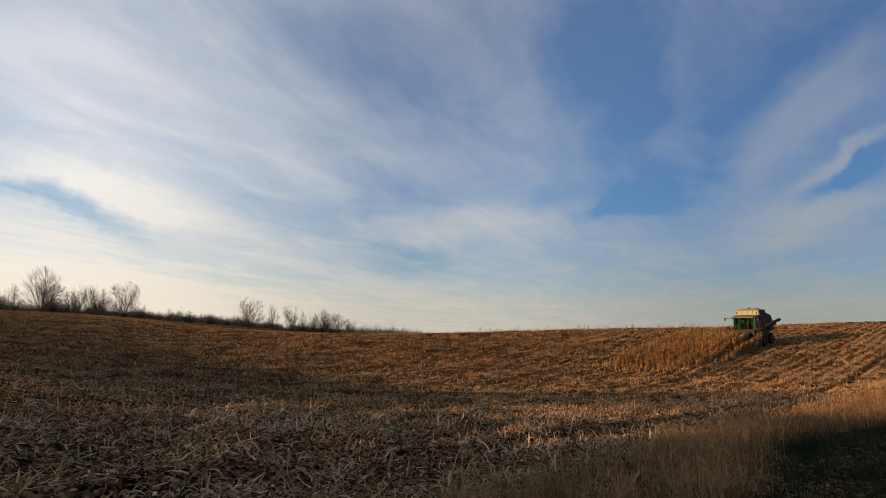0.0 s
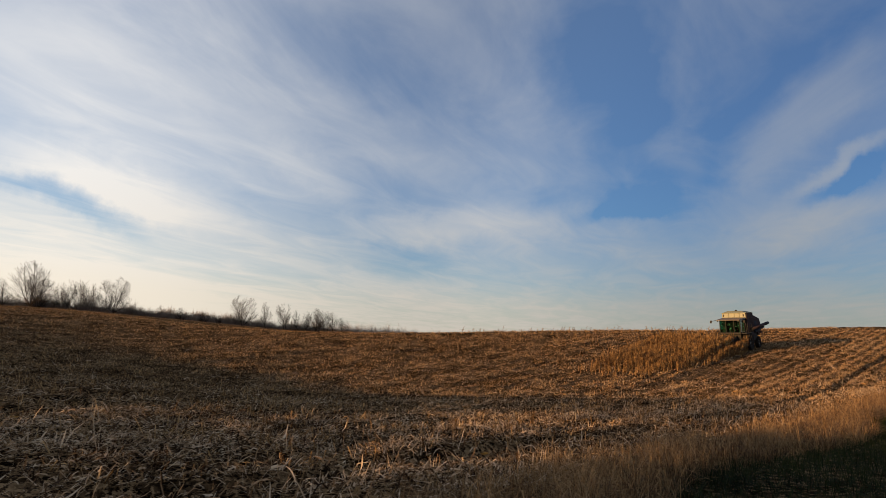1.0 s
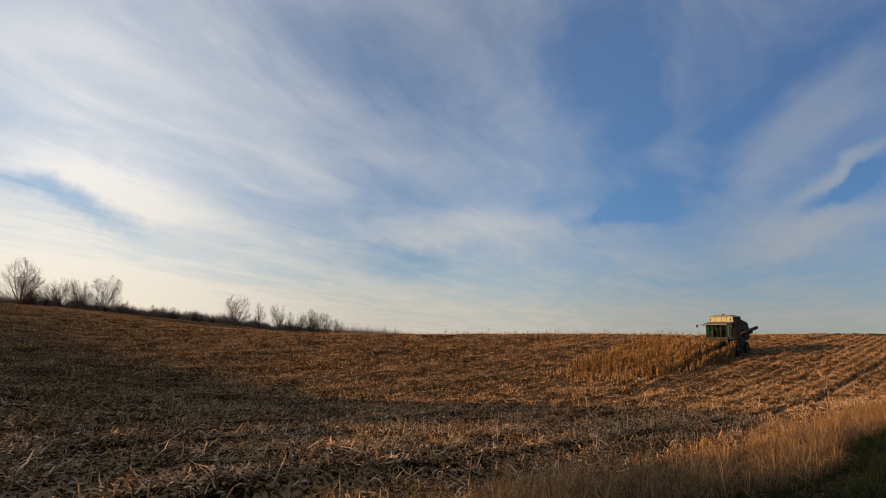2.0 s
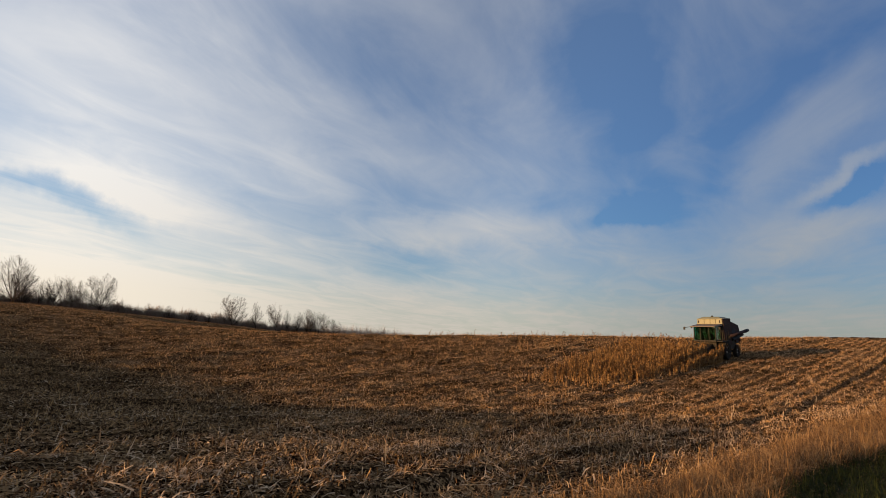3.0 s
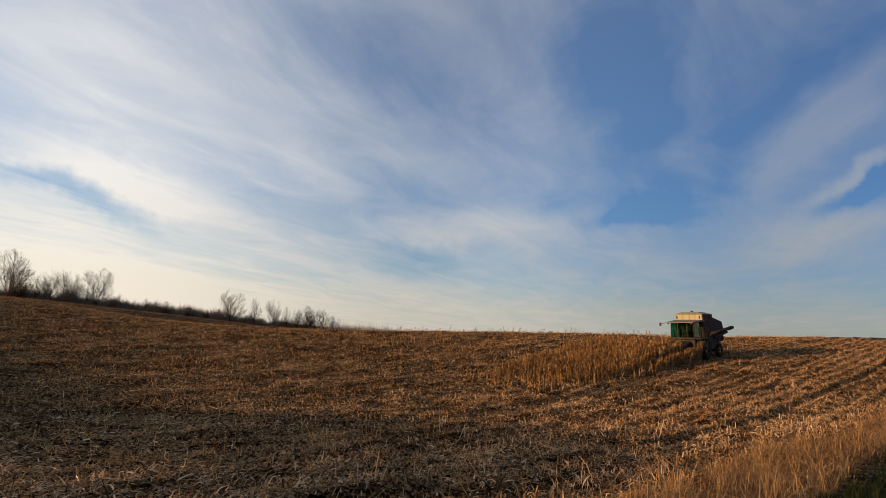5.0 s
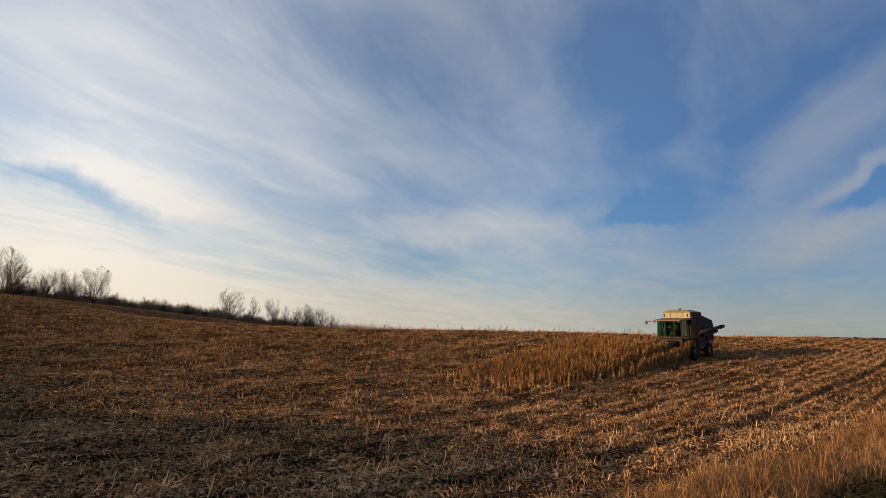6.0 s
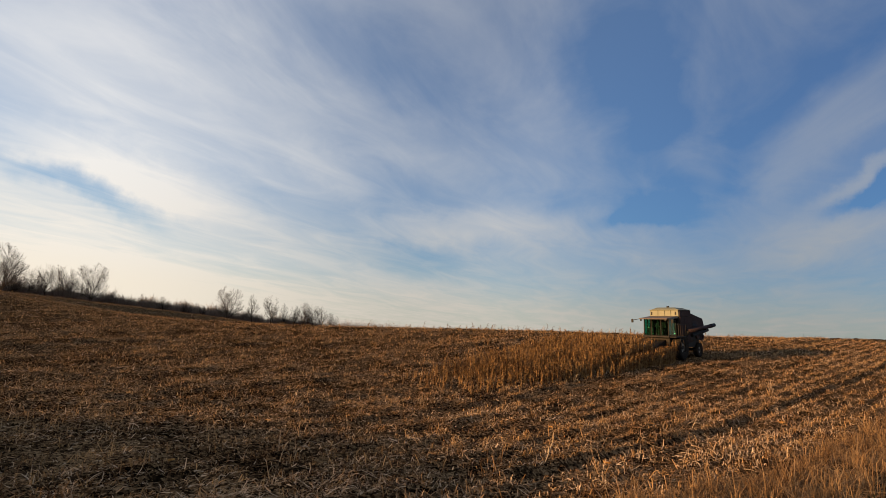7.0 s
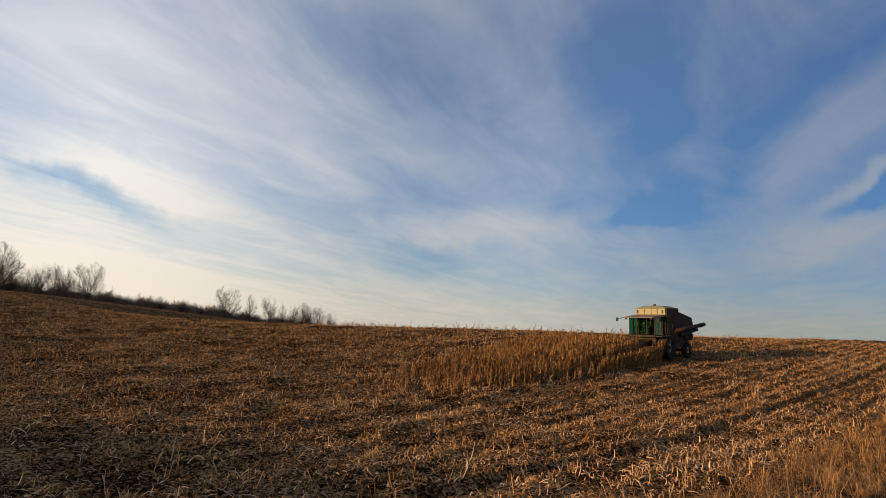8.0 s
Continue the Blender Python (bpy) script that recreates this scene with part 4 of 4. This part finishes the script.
def build_combine(at):
    c = new("combine_harvester")
    tagged(c, "old combine with cream grain tank and green cab beside standing corn", "combine harvester")
    # cream grain tank over the middle, with its low pitched cover
    tank = part("grain_tank", block(-1.75, 0.2, -1.08, 1.08, 3.0, 3.5, 0.05, 0.03, 0.04), CREAM, c, "cream painted grain tank")
    part("tank_cover", hull([(-1.72, -1.04, 3.5), (0.16, -1.04, 3.5), (0.16, 1.04, 3.5), (-1.72, 1.04, 3.5)], [(-1.6, -0.7, 3.64), (-0.2, -0.66, 3.68), (-0.2, 0.62, 3.68), (-1.6, 0.62, 3.64)], 0.03), CREAM, tank)
    part("cover_knob", rod((-0.3, 0.1, 3.64), (-0.3, 0.1, 3.78), 0.11, 12, 0.08), DARK_STEEL, tank, "small dark lid knob")
    for y in (-0.92, 0.86):
        part("front_slot", block(0.18, 0.22, y - 0.045, y + 0.045, 3.14, 3.36, 0.01), DARK_STEEL, tank, "narrow dark slot in the tank front")
    part("tank_rim", block(-1.79, 0.23, -1.11, 1.11, 3.47, 3.52, 0.015), CREAM, tank)
    for x in (-1.35, -0.85, -0.35):
        part("tank_rib", block(x - 0.03, x + 0.03, 1.06, 1.11, 3.04, 3.45, 0.01), CREAM, tank)
    for y in (-0.45, 0.05, 0.5):
        part("tank_rib", block(0.19, 0.23, y - 0.025, y + 0.025, 3.04, 3.45, 0.01), CREAM, tank)
    part("tank_side", block(-1.74, 0.12, 1.085, 1.125, 3.02, 3.46, 0.01), GREY_PANEL, tank, "dusty side plate of the tank")
    # lower flanks and engine hood at the rear, dusty and dark
    for s in (-1, 1):
        flank = part("side_panel", block(-1.75, 0.1, s * 1.1 - 0.05, s * 1.1 + 0.05, 1.72, 3.0, 0.02), GREY_PANEL, c, "dusty dark maroon side panel")
        part("panel_latch", block(-0.95, -0.85, s * 1.16 - 0.02, s * 1.16 + 0.02, 2.2, 2.3, 0.005), DARK_STEEL, flank)
        part("panel_seam", block(-0.66, -0.64, s * 1.155 - 0.01, s * 1.155 + 0.01, 1.76, 2.95, 0), DARK_STEEL, flank)
    part("body", block(-1.8, 0.15, -1.04, 1.04, 1.2, 2.98, 0.04), DARK_STEEL, c)
    hood = part("engine_hood", hull([(-4.55, -1.02, 2.0), (-1.78, -1.06, 2.0), (-1.78, 1.06, 2.0), (-4.55, 1.02, 2.0)], [(-4.45, -0.9, 2.86), (-1.78, -1.0, 3.32), (-1.78, 1.0, 3.32), (-4.45, 0.9, 2.86)], 0.06), GREY_PANEL, c, "dusty maroon engine hood sloping to the rear")
    for k in range(5):
        z = 2.2 + 0.1 * k
        part("louvre", hull([(-3.0, 1.03 - 0.014 * k, z), (-2.2, 1.05 - 0.012 * k, z), (-2.2, 1.08 - 0.012 * k, z), (-3.0, 1.06 - 0.014 * k, z)], [(-3.0, 1.02 - 0.014 * k, z + 0.05), (-2.2, 1.04 - 0.012 * k, z + 0.05), (-2.2, 1.05 - 0.012 * k, z + 0.05), (-3.0, 1.03 - 0.014 * k, z + 0.05)], 0), DARK_STEEL, hood)
    part("exhaust_stack", rod((-2.3, -0.4, 3.0), (-2.3, -0.4, 3.42), 0.06, 12), DARK_STEEL, hood)
    part("rear_body", hull([(-4.4, -0.88, 1.25), (-1.8, -1.0, 1.1), (-1.8, 1.0, 1.1), (-4.4, 0.88, 1.25)], [(-4.2, -1.0, 2.0), (-1.8, -1.03, 2.0), (-1.8, 1.03, 2.0), (-4.2, 1.0, 2.0)], 0.05), GREY_PANEL, c)
    part("straw_chute", hull([(-4.95, -0.7, 1.15), (-4.35, -0.8, 1.25), (-4.35, 0.8, 1.25), (-4.95, 0.7, 1.15)], [(-4.8, -0.7, 1.3), (-4.25, -0.82, 1.8), (-4.25, 0.82, 1.8), (-4.8, 0.7, 1.3)], 0.02), DARK_STEEL, c, "dark straw chute at the rear")
    for z, x0, x1 in ((1.72, -3.9, -1.9), (1.42, -3.3, -0.9)):
        part("belt_guard", block(x0, x1, 1.0, 1.14, z - 0.14, z + 0.12, 0.04), DARK_STEEL, c)
    for x, z, r in ((-1.0, 1.5, 0.3), (-2.6, 1.55, 0.22), (-3.6, 1.5, 0.16)):
        part("pulley", lathe([(0.03, -0.04), (r, -0.04), (r * 0.9, 0.0), (r, 0.04), (0.03, 0.04), (0.03, -0.04)], (x, 1.2, z), 20), GREY_PANEL, c, "worn belt pulley")
    part("underbody", block(-1.9, 1.15, -0.8, 0.8, 0.8, 1.6, 0.05), DARK_STEEL, c)
    part("side_skirt", block(-2.9, -0.65, 0.86, 0.98, 0.75, 1.3, 0.02), DARK_STEEL, c)
    part("chassis", block(-4.1, 0.9, -0.7, 0.7, 0.85, 1.22, 0.04), DARK_STEEL, c)
    # unloading auger, folded back along the side and out past the rear
    auger = part("unloading_auger", rod((-0.7, 1.3, 1.98), (-4.75, 1.42, 2.3), 0.14, 16), GREY_PANEL, c, "folded unloading auger tube", True)
    part("auger_spout", rod((-4.6, 1.42, 2.29), (-5.25, 1.44, 2.36), 0.16, 16, 0.14), DARK_STEEL, auger)
    part("auger_elbow", rod((-0.7, 1.3, 1.98), (-0.6, 1.08, 1.5), 0.17, 14), DARK_STEEL, auger)
    part("auger_cradle", block(-3.6, -3.5, 0.95, 1.5, 2.0, 2.1, 0.01), DARK_STEEL, auger)
    part("lower_conveyor", rod((-1.6, 1.2, 1.62), (-4.6, 1.16, 1.98), 0.12, 12), DARK_STEEL, c)
    # cab
    cab = new("cab")
    cab.parent = c
    tagged(cab, "operator's cab with dark green tinted panes")
    x0, x1, w, z0, z1 = 0.32, 1.52, 0.90, 1.68, 2.9
    part("cab_floor", block(x0 - 0.1, x1 + 0.1, -w - 0.05, w + 0.05, z0 - 0.14, z0, 0.03), DARK_STEEL, cab)
    part("cab_back", block(x0 - 0.08, x0, -w, w, z0, z1, 0.01), DARK_STEEL, cab)
    for x, y in ((x0 + 0.03, -w), (x0 + 0.03, w), (x1 - 0.02, -w), (x1 - 0.02, w), (1.0, w), (1.0, -w), (x1, 0.36), (x1, -0.36)):
        part("post", rod((x, y, z0), (x - 0.05, y * 0.98, z1), 0.04, 8), DARK_STEEL, cab)
    for ya, yb in ((-w + 0.05, -0.4), (-0.32, 0.32), (0.4, w - 0.05)):
        part("windscreen", block(x1 - 0.045, x1 - 0.02, ya, yb, z0 + 0.02, z1 - 0.02, 0), GLASS, cab, "green tinted windscreen pane").visible_shadow = False
    for s in (-1, 1):
        for xa, xb in ((x0 + 0.08, 0.95), (1.05, x1 - 0.08)):
            part("side_pane", block(xa, xb, s * w - 0.012, s * w + 0.012, z0 + 0.05, z1 - 0.04, 0), GLASS, cab, "green tinted side pane").visible_shadow = False
    part("seat", block(0.5, 1.0, -0.28, 0.28, z0, z0 + 0.5, 0.06), RUBBER, cab)
    part("seat_back", block(0.42, 0.56, -0.28, 0.28, z0 + 0.5, z0 + 1.0, 0.05), RUBBER, cab)
    part("steering_column", rod((1.5, 0, z0), (1.25, 0, z0 + 0.72), 0.05), DARK_STEEL, cab)
    part("control_box", block(0.5, 1.1, -0.8, -0.4, z0, z0 + 0.6, 0.04), DARK_STEEL, cab)
    visor = part("roof_visor", hull([(x0 - 0.15, -1.06, 2.90), (2.0, -1.06, 2.82), (2.0, 1.06, 2.82), (x0 - 0.15, 1.06, 2.90)], [(x0 - 0.15, -1.0, 3.06), (1.95, -1.0, 2.90), (1.95, 1.0, 2.90), (x0 - 0.15, 1.0, 3.06)], 0.025), VISOR, cab, "brown overhanging cab roof")
    for y in (-0.9, 0.9):
        part("work_light", rod((1.90, y, 2.76), (1.98, y, 2.76), 0.06, 12), DARK_STEEL, visor)
    for s in (-1, 1):
        mirror = part("mirror_arm", rod((1.9, s * 1.04, 2.84), (2.1, s * 1.42, 2.76), 0.02, 8), DARK_STEEL, cab)
        part("mirror", block(2.08, 2.14, s * 1.46 - 0.08, s * 1.46 + 0.08, 2.58, 2.84, 0.02), DARK_STEEL, mirror, "dark rear-view mirror")
    # platform, ladder and rail beside the cab
    part("platform", block(-0.1, 1.6, 0.98, 1.45, 1.56, 1.64, 0.015), DARK_STEEL, c)
    ladder = part("ladder", rod((1.0, 1.42, 1.6), (1.0, 1.65, 0.5), 0.03, 8), DARK_STEEL, c, "steel access ladder")
    part("stile", rod((0.55, 1.42, 1.6), (0.55, 1.65, 0.5), 0.03, 8), DARK_STEEL, ladder)
    for k in range(4):
        z = 0.55 + 0.29 * k
        part("rung", rod((0.55, 1.64 - 0.06 * k, z), (1.0, 1.64 - 0.06 * k, z), 0.025, 8), DARK_STEEL, ladder)
    rail = part("hand_rail", rod((-0.05, 1.42, 2.45), (1.55, 1.42, 2.45), 0.014, 8), DARK_STEEL, c)
    for x in (-0.05, 0.5, 1.1, 1.55):
        part("rail_post", rod((x, 1.42, 1.62), (x, 1.42, 2.45), 0.012, 8), DARK_STEEL, rail)
    # wheels
    for s in (-1, 1):
        add_wheel(c, 0.3, s * 1.14, 0.84, 0.58, s)
        add_wheel(c, -3.1, s * 0.98, 0.54, 0.34, s)
    part("front_axle", rod((0.3, -1.0, 0.84), (0.3, 1.0, 0.84), 0.16, 12), DARK_STEEL, c)
    part("rear_axle", rod((-3.1, -0.95, 0.54), (-3.1, 0.95, 0.54), 0.1, 12), DARK_STEEL, c)
    # feeder house and corn head with its snouts
    part("feeder_house", hull([(1.0, -0.5, 0.75), (2.7, -0.5, 0.3), (2.7, 0.5, 0.3), (1.0, 0.5, 0.75)], [(0.9, -0.5, 1.45), (2.7, -0.5, 0.95), (2.7, 0.5, 0.95), (0.9, 0.5, 1.45)], 0.03), DARK_STEEL, c)
    head = part("corn_head", block(2.4, 3.0, -2.55, 0.35, 0.22, 0.9, 0.05, 0.15), DARK_STEEL, c, "corn picking head with pointed snouts")
    for k in range(5):
        y = -2.45 + 0.68 * k
        bm = hull([(2.9, y - 0.22, 0.2), (3.9, y - 0.03, 0.12), (3.9, y + 0.03, 0.12), (2.9, y + 0.22, 0.2)], [(2.9, y - 0.16, 0.66), (3.8, y - 0.02, 0.2), (3.8, y + 0.02, 0.2), (2.9, y + 0.16, 0.66)], 0.02)
        part("snout", bm, GREY_PANEL, head)
    slope = math.atan2(float(land(at[0] + 3.5, at[1]) - land(at[0], at[1])), 3.5)
    c.matrix_world = Matrix.Translation((at[0], at[1], float(ground_z(at[0], at[1])) - 0.05)) @ Matrix.Rotation(math.pi, 4, "Z") @ Matrix.Rotation(slope * 0.95, 4, "Y") @ Matrix.Scale(0.94, 4)
    return c


build_combine((56.0, 16.55))
